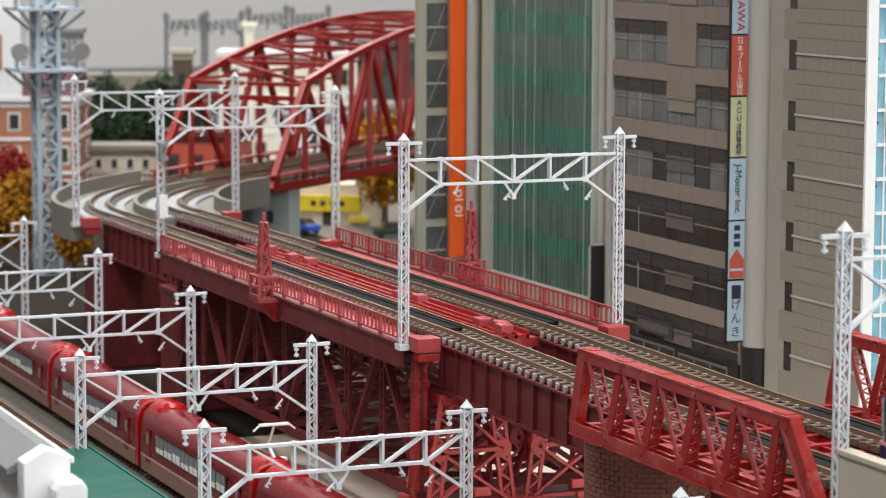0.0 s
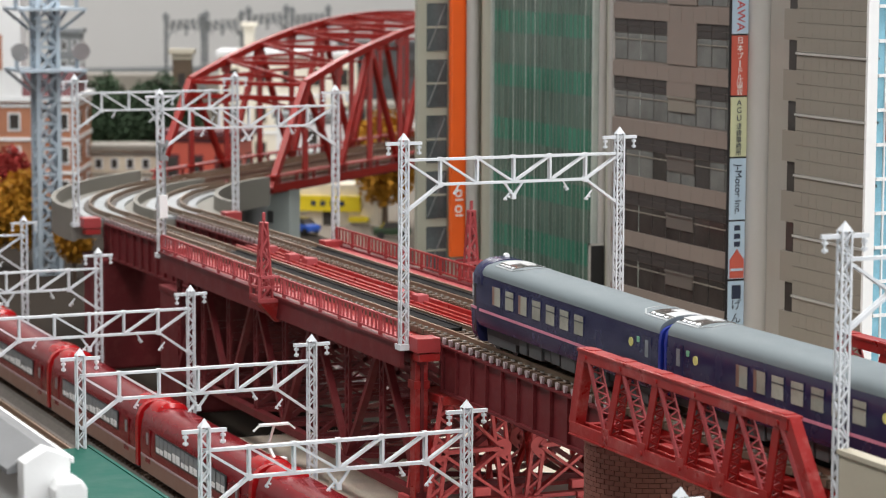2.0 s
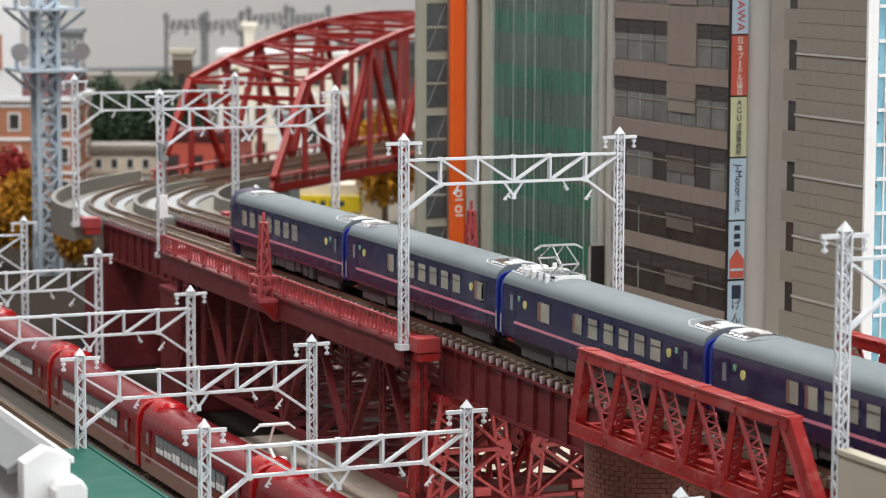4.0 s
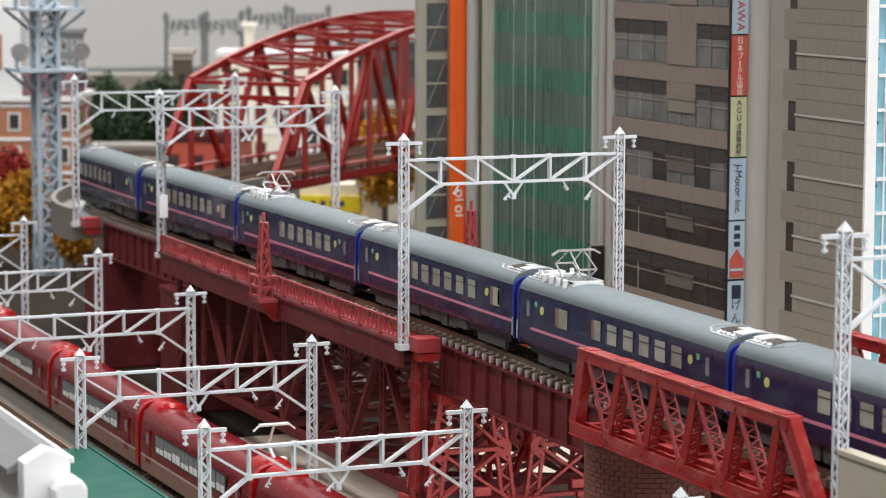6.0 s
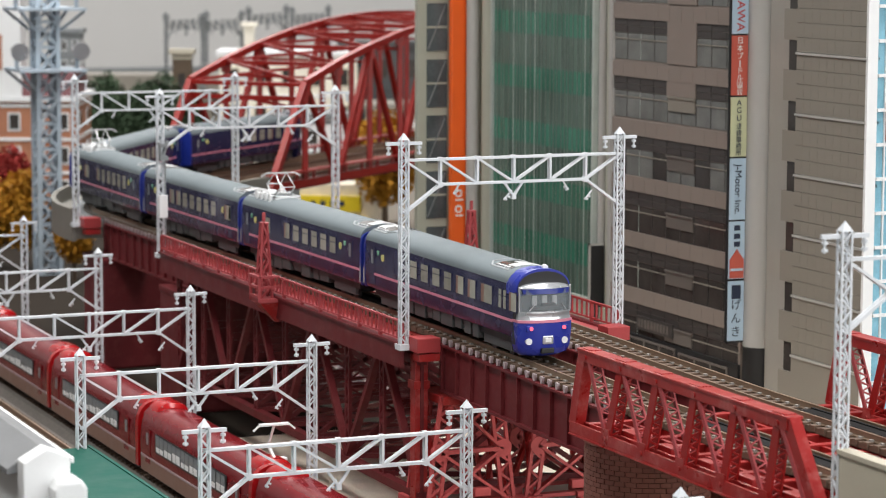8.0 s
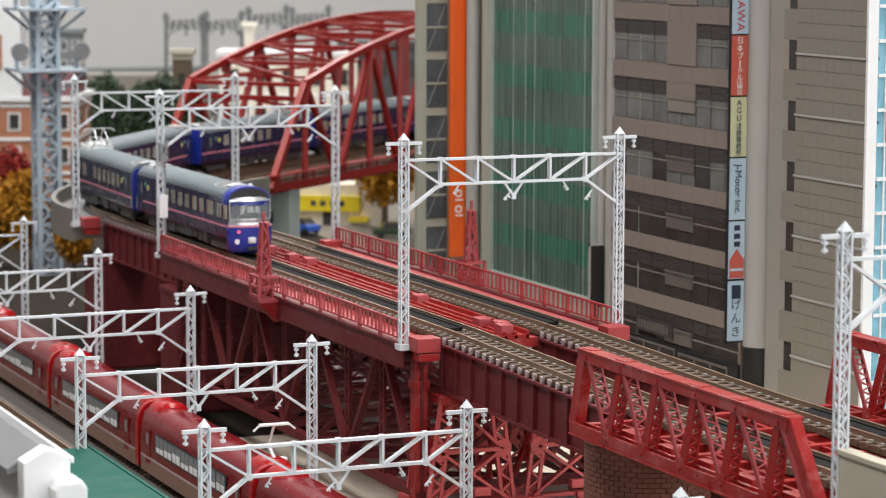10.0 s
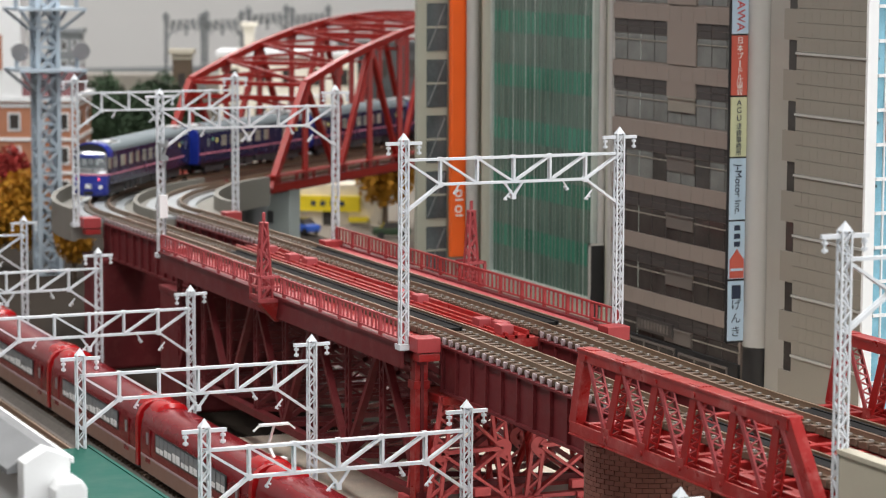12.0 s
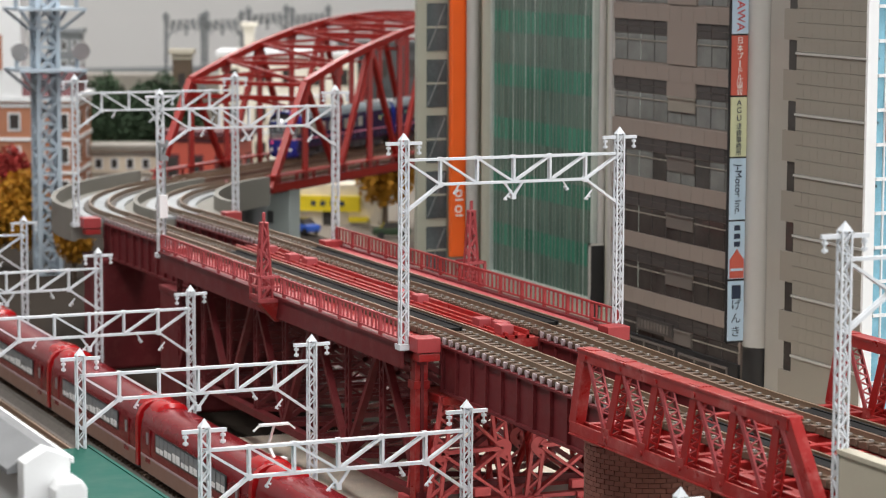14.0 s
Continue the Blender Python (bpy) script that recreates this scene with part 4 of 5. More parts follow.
def portal(paint, label):
    """A white lattice portal over two tracks; origin on the rail level between its masts."""
    W, H, beam, base = 81.7, 66.0, 59.1, -4.5
    t = thing("catenary_portal", label, "catenary portal")
    for side in (-1, 1):
        y = side * W / 2
        mast = part("mast", Shape().box(-2.3, 2.3, y - 2.3, y + 2.3, base - 1.2, base + 0.8), paint, t)
        for sx in (-1, 1):
            for sy in (-1, 1):
                part("mast_leg", Shape().bar((sx * 1.15, y + sy * 1.3, base), (sx * 1.15, y + sy * 1.3, H), 0.52), paint, mast)
        lace = Shape()
        n = 22
        for i in range(n):
            za, zc = base + (H - base) * i / n, base + (H - base) * (i + 1) / n
            k = 1 if i % 2 else -1
            for sx in (-1, 1):
                lace.bar((sx * 1.15, y - k * 1.3, za), (sx * 1.15, y + k * 1.3, zc), 0.36)
                lace.bar((-k * 1.15, y + sx * 1.3, za), (k * 1.15, y + sx * 1.3, zc), 0.36)
        tagged(part("lacing", lace, paint, mast), kind="stuff")
        part("cap", Shape().add([(-1.5, y - 1.5, H), (1.5, y - 1.5, H), (1.5, y + 1.5, H), (-1.5, y + 1.5, H), (0, y, H + 2.5)], [(3, 2, 1, 0), (0, 1, 4), (1, 2, 4), (2, 3, 4), (3, 0, 4)]), paint, mast)
        part("crossarm", Shape().bar((0, y - 6.6, H - 1.2), (0, y + 6.6, H - 1.2), 1.1), paint, mast)
        for k in (-5.6, 5.6):
            part("insulator", Shape().rod((0, y + k, H - 5.2), (0, y + k, H - 1.6), 0.35, n=8).rod((0, y + k, H - 3.0), (0, y + k, H - 2.3), 0.85, n=10).rod((0, y + k, H - 4.9), (0, y + k, H - 4.2), 0.85, n=10), paint, mast, smooth=True)
    b = Shape()
    yl, yh = -W / 2, W / 2
    inner = 27.5
    low = beam - 8.6
    for sx in (-0.6, 0.6):
        b.bar((sx, yl, beam), (sx, yh, beam), 0.85).bar((sx, -inner, low), (sx, inner, low), 0.85)
        b.bar((sx, -inner, low), (sx, yl, low - 9.5), 0.85).bar((sx, inner, low), (sx, yh, low - 9.5), 0.85)
    part("beam", b, paint, t)
    posts = [-inner, -inner / 2, 0, inner / 2, inner]
    for p in posts:
        part("beam_post", Shape().bar((-0.6, p, low), (-0.6, p, beam), 0.8).bar((0.6, p, low), (0.6, p, beam), 0.8).box(-1.0, 1.0, p - 0.7, p + 0.7, beam - 0.4, beam + 0.7), paint, t)
    pairs = [(yl, beam, -inner, low), (-inner, beam, -inner / 2, low), (-inner / 2, beam, 0, low), (0, low, inner / 2, beam), (inner / 2, low, inner, beam), (inner, low, yh, beam)]
    for a, za, c, zc in pairs:
        part("beam_brace", Shape().bar((-0.5, a, za), (-0.5, c, zc), 0.75).bar((0.5, a, za), (0.5, c, zc), 0.75), paint, t)
    for g in (-inner, inner):
        part("gusset", Shape().rod((-0.9, g, low), (0.9, g, low), 1.15, n=8), paint, t)
    v = Shape().bar((0, -3.6, low), (0, 0, low - 5), 0.8).bar((0, 3.6, low), (0, 0, low - 5), 0.8).box(-0.8, 0.8, -0.8, 0.8, low - 6, low - 4)
    part("hanger", v, paint, t)
    for y0, y1, zz in ((-20.5, -22.5, -2.6), (19, 21, -2.6), (-0.5, -3.6, -5.2), (30.2, 27.5, -6.2)):
        part("insulator", Shape().rod((0, y0, low - 0.4 + (zz + 2.6)), (0, y1, low + zz - 1.0), 0.35, n=8).rod((0, y0 + (y1 - y0) * 0.35, low + zz + 0.4), (0, y0 + (y1 - y0) * 0.5, low + zz - 0.1), 0.7, n=10).rod((0, y0 + (y1 - y0) * 0.7, low + zz - 0.5), (0, y0 + (y1 - y0) * 0.85, low + zz - 0.9), 0.7, n=10), paint, t, smooth=True)
    return tagged(t, group="catenary portals")


gantry = portal(WHITE, "white plastic lattice catenary portal spanning two tracks")
gantry.matrix_basis = pose(P2 * MM, 18.5 * MM, 1.0 * MM)
for x, y, z in ((P0, 18.5, -0.5), (P1, 18.5, 0.5), (P3, 18.5, -0.3), (-94, -90.3, -68.6), (38.3, -90.2, -69.4), (-230, -90.3, -68.6), (-362, -90.3, -68.6), (-500, -88.5, -68.6), (172, -90.2, -69.4)):
    copy_thing(gantry, pose(x * MM, y * MM, z * MM))


def mast_gear():
    g = thing("mast_transformer", "grey switch gear and white box on a catenary mast", "equipment", P1 + 2.0, 18.5 - 40.85, 0.5)
    part("box", Shape().box(0.2, 2.6, -1.9, 1.9, 12, 22), OFFWHITE, g, bevel=0.3)
    part("operating_rod", Shape().rod((1.2, 1.2, 0), (1.2, 1.2, 42), 0.35, n=8), GREYFAR, g)
    part("switch_gear", Shape().box(-0.4, 2.2, -1.2, 2.4, 37, 39).rod((1, 0.4, 39), (1, 2.4, 46), 0.8, n=8).rod((1, -0.4, 38), (1, -1.4, 45), 0.7, n=8).box(0, 2.4, -1.6, 1.6, 43, 44.4), GREYFAR, g)
    return g


mast_gear()

# ---- lower line: red train, platform ----
LOW_Z = -69.0
LOW_Y = (-66.0, -93.0)


def low_track(y):
    t = thing("lower_track", "dark ballasted model track on the lower level", "track", 0, y, LOW_Z)
    part("ballast", Shape().add([(x, yy, z) for x in (-900, 420) for yy, z in ((-15, -6), (15, -6), (10.5, -2.4), (-10.5, -2.4))], [(0, 1, 2, 3), (7, 6, 5, 4), (0, 4, 5, 1), (1, 5, 6, 2), (2, 6, 7, 3), (3, 7, 4, 0)]), BALLAST, t)
    for side in (-1, 1):
        part("rail", Shape().box(-900, 420, side * 4.8 - 0.45, side * 4.8 + 0.45, -2.4, 0), RAIL, t)
    bar = mesh_of("sleeper", Shape().box(-1.3, 1.3, -8, 8, -2.6, -1.5), TIE)
    for i in range(200):
        ob = new("sleeper", bar)
        ob.parent = t
        ob.location.x = (-640 + i * 5.2) * MM
    return t


for y in LOW_Y:
    low_track(y)


def loft(sections):
    """Rings of equal length, from end to end, closed at both ends."""
    n = len(sections[0])
    vs = [p for ring in sections for p in ring]
    fs = [(k * n + i, k * n + (i + 1) % n, (k + 1) * n + (i + 1) % n, (k + 1) * n + i) for k in range(len(sections) - 1) for i in range(n)]
    m = len(sections) - 1
    return Shape().add(vs, fs + [tuple(range(n))[::-1], tuple(m * n + i for i in range(n))])


def roof_arc(half, z0, z1, n=10, power=2.4):
    """Points (y, z) over the roof from one gutter to the other."""
    out = []
    for i in range(n + 1):
        a = math.pi * i / n
        c, s = math.cos(a), math.sin(a)
        out.append((-half * math.copysign(abs(c) ** (2 / power), c), z0 + (z1 - z0) * abs(s) ** (2 / power)))
    return out


def red_car(x):
    L = 64.0
    c = thing("red_express_car", "glossy red streamlined model express coach with dark windows", "train car", x, LOW_Y[0], LOW_Z, group="red express coaches")
    ring = [(-8.8, 2.5), (-9.5, 8), (-9.6, 13), (-9.0, 19.5)] + roof_arc(8.4, 21, 26.0, 8) + [(9.0, 19.5), (9.6, 13), (9.5, 8), (8.8, 2.5)]
    part("body", loft([[(xx, y, z) for y, z in ring] for xx in (-L, -L + 1, L - 1, L)]), GLOSSRED, c, smooth=True)
    for s in (-1, 1):
        part("skirt", Shape().box(-L + 1, L - 1, s * 9.5 - 0.25, s * 9.5 + 0.25, 1.6, 7.0), SKIRT, c, "beige skirt")
        part("stripe", Shape().box(-L + 1, L - 1, s * 9.7 - 0.1, s * 9.7 + 0.1, 7.2, 7.9), TIE_END, c, "pale stripe")
        band = part("window_band", Shape().box(-44, 40, s * 9.62 - 0.12, s * 9.62 + 0.12, 11.0, 18.5), BLACK, c, "dark window band")
        for k in range(8):
            x0 = -43 + k * 10.3
            part("pane", Shape().box(x0, x0 + 9.3, s * 9.75 - 0.08, s * 9.75 + 0.08, 11.6, 17.9), PANE_G, band)
            part("blind", Shape().box(x0 + 0.2, x0 + 9.1, s * 9.79 - 0.08, s * 9.79 + 0.08, 11.7, 13.6 + 0.7 * (k % 3)), OFFWHITE, band, "pale seat backs behind the glass")
            part("window_bar", Shape().box(x0 + 4.4, x0 + 4.8, s * 9.8 - 0.09, s * 9.8 + 0.09, 11.5, 18.0), BLACK, band)
        for dx in (-54, 51):
            part("door", Shape().box(dx - 3.2, dx + 3.2, s * 9.68 - 0.1, s * 9.68 + 0.1, 5.4, 18.2), GLOSSRED, c)
            part("door_window", Shape().box(dx - 1.2, dx + 1.2, s * 9.8 - 0.08, s * 9.8 + 0.08, 12.4, 17), PANE_G, c)
    part("underframe", Shape().box(-L + 3, L - 3, -7.5, 7.5, -0.2, 3), UNDER, c)
    for dx in (-44, 44):
        for w in (-7, 7):
            part("wheelset", Shape().rod((dx + w, -5.6, 2.9), (dx + w, 5.6, 2.9), 2.9, n=16), BLACK, c)
    for dx in (-58, 58):
        part("roof_fairing", loft([[(dx + a * 6.5, y * k, 24.2 + (z - 24.2) * k) for y, z in roof_arc(6.6, 24.2, 28.2, 8, 2.2)] for a, k in ((-1, 0.55), (-0.75, 0.95), (0, 1), (0.75, 0.95), (1, 0.55))]), ROSE, c, "bright red roof fairing", smooth=True)
    part("gangway", loft([[(L - 0.2 + a, y, z) for y, z in [(-9.8, 2)] + roof_arc(9.8, 18, 27.2, 10) + [(9.8, 2)]] for a in (0, 3.2)]), ROSE, c, "bright red gangway hoop")
    return c


for k in range(7):
    red_car(-15 - 133.5 * (k - 1))


def pantograph(parent, x, z):
    p = part("pantograph", Shape().bar((x - 9, -5, z + 1), (x + 9, -5, z + 1), 0.8).bar((x - 9, 5, z + 1), (x + 9, 5, z + 1), 0.8).bar((x - 6, -6, z + 0.6), (x - 6, 6, z + 0.6), 1).bar((x + 6, -6, z + 0.6), (x + 6, 6, z + 0.6), 1), PANTO, parent, "silver pantograph")
    for k in (-1, 1):
        for w in (-1, 1):
            part("lower_arm", Shape().bar((x + k * 2, w * 3.4, z + 1.2), (x + k * 8.5, w * 3.0, z + 5.0), 0.42), PANTO, p)
            part("upper_arm", Shape().bar((x + k * 8.5, w * 3.0, z + 5.0), (x + k * 0.8, w * 2.4, z + 9.8), 0.36), PANTO, p)
        part("cross_tube", Shape().bar((x + k * 8.5, -3.2, z + 5.0), (x + k * 8.5, 3.2, z + 5.0), 0.5), PANTO, p)
    part("collector_head", Shape().bar((x - 1, -6.0, z + 10.1), (x - 1, 6.0, z + 10.1), 0.45).bar((x + 1, -6.0, z + 10.1), (x + 1, 6.0, z + 10.1), 0.45).bar((x, -6.0, z + 10.1), (x, -8.4, z + 8.8), 0.6).bar((x, 6.0, z + 10.1), (x, 8.4, z + 8.8), 0.6), PANTO, p)
    return p


low_panto = thing("roof_pantograph", "raised single-arm silver pantograph on a red coach roof", "pantograph", -90, LOW_Y[0] + 1, LOW_Z + 24)
part("base_frame", Shape().box(-6, 6, -4, 4, 1, 2.2).box(-4, -1, -5.5, 5.5, 0.5, 3), OFFWHITE, low_panto)
part("lower_arm", Shape().bar((4, 0, 2), (-5, 0, 7), 0.9), OFFWHITE, low_panto)
part("upper_arm", Shape().bar((-5, 0, 7), (1, 0, 15), 0.7), OFFWHITE, low_panto)
part("collector_head", Shape().box(0, 2.4, -5.2, 5.2, 15, 15.7).bar((1.2, -5.2, 15.3), (1.2, -7.6, 13.4), 0.6).bar((1.2, 5.2, 15.3), (1.2, 7.6, 13.4), 0.6), OFFWHITE, low_panto)


def green_canopy():
    p = thing("platform_canopy", "flat green platform canopy on grey posts", "canopy", -96, -128, -75)
    part("roof", Shape().box(0, 330, -62, 0, 38.5, 41), PLATGREEN, p, bevel=0.5)
    part("roof_edge", Shape().box(-0.5, 330, -0.4, 0.8, 37.4, 41.4), PLATGREEN, p)
    for k in range(5):
        part("post", Shape().box(10 + 60 * k, 13 + 60 * k, -20, -17, 0, 38.6), CONCRETE, p)
    return p


green_canopy()


def white_house():
    """A long white hall near the viewer, with a chamfered gable and a porch."""
    c = thing("white_hall", "white moulded hall with chamfered gable, porch and grey roof", "building", 160, -208.4, -77)
    gable = [(-5.6, 0), (-5.6, 92.4), (0.0, 95.5), (5.6, 93.2), (5.6, 0)]
    part("gable", loft([[(x, y, z) for y, z in gable] for x in (-6, 0)]), OFFWHITE, c, bevel=0.5)
    part("wall", Shape().box(-420, -5.5, -5.0, 5.0, 0, 89), OFFWHITE, c)
    part("roof", loft([[(x, y, z) for y, z in [(-8.0, 90.0), (0.0, 95.0), (7.2, 91.6), (7.2, 90.6), (-8.0, 88.8)]] for x in (-420, -5.9)]), ROOFGREY, c)
    part("eave", Shape().bar((-420, 7.4, 91), (-5.9, 7.4, 91), 1.2), OFFWHITE, c)
    porch = [(-3.9, 0), (-3.9, 86.6), (-2.6, 88.6), (2.6, 88.6), (3.9, 86.6), (3.9, 0)]
    part("porch", loft([[(x, y + 4.2, z) for y, z in porch] for x in (-4, 6)]), OFFWHITE, c, bevel=0.9)
    return c


white_house()

# ---- background town ----


def floodlight_tower():
    t = thing("floodlight_tower", "blue-grey lattice floodlight tower with two platforms", "tower", -842, 53, -75)
    H, w = 250.0, 6.3
    for sx in (-1, 1):
        for sy in (-1, 1):
            part("leg", Shape().bar((sx * w, sy * w, 0), (sx * w, sy * w, H), 2.6), STEEL, t)
    n = 16
    for i in range(n):
        za, zc = H * i / n, H * (i + 1) / n
        for sy in (-1, 1):
            for a, c in (((-w, sy * w, za), (w, sy * w, zc)), ((w, sy * w, za), (-w, sy * w, zc)), ((-w, sy * w, za), (w, sy * w, za)),
                         ((sy * w, -w, za), (sy * w, w, zc)), ((sy * w, w, za), (sy * w, -w, zc)), ((sy * w, -w, za), (sy * w, w, za))):
                part("brace", Shape().bar(a, c, 1.5), STEEL, t)
    for z in (126.3, 163.5):
        part("platform", Shape().box(-21, 21, -21, 21, z, z + 1.6), STEEL, t)
        part("platform_brace", Shape().bar((8, 8, z - 12), (20, 20, z), 1.5).bar((-8, 8, z - 12), (-20, 20, z), 1.5).bar((8, -8, z - 12), (20, -20, z), 1.5).bar((-8, -8, z - 12), (-20, -20, z), 1.5), STEEL, t)
        for k in (-1, 1):
            part("floodlight", Shape().rod((8, k * 19, z + 13), (14, k * 19, z + 12), 4.2, 5.6, 16).rod((1, k * 19, z + 13), (8, k * 19, z + 13), 3, 4.2, 16), SILVER, t, "round silver floodlight", smooth=True)
            part("floodlight_post", Shape().bar((4, k * 19, z), (4, k * 19, z + 13), 2), STEEL, t)
    return t


floodlight_tower()


def block_house(name, label, x, y, rz, w, d, h, wall, roof, rows, cols, frame_paint=None):
    frame_paint = frame_paint or OFFWHITE
    b = thing(name, label, "building", x, y, -75, rz)
    part("wall", Shape().box(-w / 2, w / 2, -d / 2, d / 2, 0, h), wall, b)
    part("roof", Shape().box(-w / 2 - 3, w / 2 + 3, -d / 2 - 3, d / 2 + 3, h, h + 4), roof, b)
    for r in range(rows):
        z = 6 + (h - 8) * r / rows
        zh = (h - 8) / rows
        part("string_course", Shape().box(-w / 2 - 1, w / 2 + 1, -d / 2 - 1, d / 2 + 1, z + zh - 2.4, z + zh), roof, b)
        for k in range(cols):
            u = -w / 2 + w * (k + 0.5) / cols
            win = part("window", Shape().box(u - w / cols * 0.26, u + w / cols * 0.26, -d / 2 - 0.8, -d / 2 + 1, z + zh * 0.2, z + zh * 0.75), frame_paint, b)
            part("pane", Shape().box(u - w / cols * 0.19, u + w / cols * 0.19, -d / 2 - 1.1, -d / 2, z + zh * 0.26, z + zh * 0.7), DARKGLASS, win)
        for k in range(max(2, cols // 2)):
            u = -d / 2 + d * (k + 0.5) / max(2, cols // 2)
            win = part("window", Shape().box(w / 2 - 1, w / 2 + 0.8, u - 5, u + 5, z + zh * 0.2, z + zh * 0.75), frame_paint, b)
            part("pane", Shape().box(w / 2, w / 2 + 1.1, u - 3.6, u + 3.6, z + zh * 0.26, z + zh * 0.7), DARKGLASS, win)
    return b


block_house("station_building", "terracotta station building with white bands and windows", -1245, 140, 67, 92, 90, 84, TERRA, OFFWHITE, 3, 5)
hall = thing("station_roof", "maroon mansard roof with a white clock gable", "roof", -1245, 140, 13, 67)
part("mansard", loft([[(x, y, z) for y, z in ((-44, 0), (44, 0), (34, 18), (-34, 18))] for x in (-44, 44)]), MAROON, hall)
part("gable", Shape().box(-46, 6, -47, -20, 0, 90), OFFWHITE, hall, "white gable with orange arch")
part("gable_panel", Shape().box(-30, -8, -48, -46, 20, 46), TERRA, hall)
part("gable_window", Shape().box(-26, -12, -49, -47, 24, 42), OFFWHITE, hall)
block_house("low_house", "cream flat-roofed house behind the viaduct", -1268, 240, 67, 74, 36, 40, CREAM, TAUPE, 2, 6)
block_house("low_house", "cream plaster house seen through the arch bridge", -1450, 432, 67, 120, 60, 104, PLASTER, OFFWHITE, 3, 5, CREAM)
block_house("low_house", "white plaster house behind the arch bridge", -1290, 395, 67, 60, 30, 60, OFFWHITE, GREYFAR, 2, 3)
block_house("low_house", "red house with a maroon roof beneath the arch bridge", -1190, 270, 50, 60, 40, 56, SIGNRED, MAROON, 1, 3, MAROON)
block_house("low_house", "cream plaster wall of a house behind the street", -1330, 560, 67, 190, 60, 62, CREAM, TAUPE, 2, 8)
block_house("dark_house", "dark grey tall house behind the arch bridge", -1438, 516, 67, 74, 50, 112, UNDER, UNDER, 3, 3, UNDER)
block_house("slim_tower_block", "slim white plaster tower rising behind the arch bridge", -1527, 421, 67, 9, 9, 126, PLASTER, PLASTER, 2, 1, CREAM)
block_house("dark_house", "small dark brown house with a cream roof", -1450, 333, 67, 16, 16, 106, BARK, CREAMWALL, 2, 1, BARK)
block_house("slim_tower_block", "slim grey far tower block", -1640, 285, 67, 20, 20, 118, GREYFAR, GREYFAR, 6, 2)


def shop():
    s = thing("corner_shop", "small shop with a yellow sign board", "shop", -1043, 320, -75, 58)
    part("wall", Shape().box(-35, 35, -15, 15, 0, 30), CREAM, s)
    part("sign_board", Shape().box(-30, 22, -19, -15, 11, 22), YELLOW, s, "bright yellow sign board")
    for k in range(4):
        part("lettering_bar", Shape().box(-14 + k * 7, -10.5 + k * 7, -19.5, -18.9, 15, 18.5), INK, s)
    part("door", Shape().box(-6, 4, -15.8, -14, 0, 10.5), DARKGLASS, s)
    part("awning", Shape().box(14, 28, -22, -14, 4, 7), YELLOW, s)
    return s


shop()

abutment = thing("round_pier", "squat round grey concrete pier at the end of the arch bridge", "bridge pier", -674, 133, -75)
part("shaft", Shape().rod((0, 0, 0), (0, 0, 59), 10.0, n=36), GREYFAR, abutment, smooth=True)
part("cap", Shape().rod((0, 0, 59), (0, 0, 61.5), 10.6, n=36), UNDER, abutment, "dark cap")
kiosk = thing("abutment_block", "pale aqua grey abutment block with a small hatch", "bridge pier", -668, 143, -75, 48)
part("body", Shape().box(-10, 10, -8, 8, 0, 66), AQUA, kiosk, bevel=0.5)
part("hatch", Shape().box(-6, 0, -8.5, -7.9, 47, 54), UNDER, kiosk)


def little_car(x, y, rz, m, label):
    c = thing("model_car", label, "car", x, y, -74, rz)
    part("body", Shape().box(-13, 13, -5.5, 5.5, 2, 7), m, c, bevel=1.4)
    part("cabin", Shape().add([(-8, -5, 7), (8, -5, 7), (8, 5, 7), (-8, 5, 7), (-5, -4, 11), (4, -4, 11), (4, 4, 11), (-5, 4, 11)], [(0, 1, 2, 3), (4, 7, 6, 5), (0, 4, 5, 1), (1, 5, 6, 2), (2, 6, 7, 3), (3, 7, 4, 0)]), DARKGLASS, c)
    for dx in (-8, 8):
        for dy in (-5, 5):
            part("wheel", Shape().rod((dx, dy - 0.8, 2.4), (dx, dy + 0.8, 2.4), 2.4, n=12), BLACK, c)
    return c


little_car(-985, 274, 20, CARBLUE, "small blue model car")
little_car(-938, 322, 75, LEAF_G, "dark green model car")
little_car(-1010, 262, 60, OFFWHITE, "small white model car")


def tree(x, y, z, h, r, leaf, label):
    t = thing("model_tree", label, "tree", x, y, z)
    rng = random.Random(int(x * 7 + y))
    tr = Shape().rod((0, 0, 0), (0, 0, h * 0.6), r * 0.1, r * 0.05, 8)
    for k in range(6):
        a = rng.random() * 6.28
        tr.rod((0, 0, h * (0.25 + 0.05 * k)), (math.cos(a) * r * 0.6, math.sin(a) * r * 0.6, h * (0.5 + 0.06 * k)), r * 0.04, r * 0.02, 6)
    part("trunk", tr, BARK, t)
    cl = Shape()
    for k in range(4200):
        u, v, q = rng.gauss(0, 0.45), rng.gauss(0, 0.45), rng.gauss(0, 0.42)
        if u * u + v * v + q * q > 1:
            continue
        c = Vector((u * r, v * r, h * 0.62 + q * h * 0.42))
        d = Vector((rng.uniform(-1, 1), rng.uniform(-1, 1), rng.uniform(-1, 1))).normalized()
        e = d.orthogonal().normalized() * r * 0.095
        g = d.cross(e).normalized() * r * 0.095
        cl.add([c - e, c + g, c + e, c - g + d * r * 0.04], [(0, 1, 2), (0, 2, 3)])
    part("crown", cl, leaf, t)
    return t


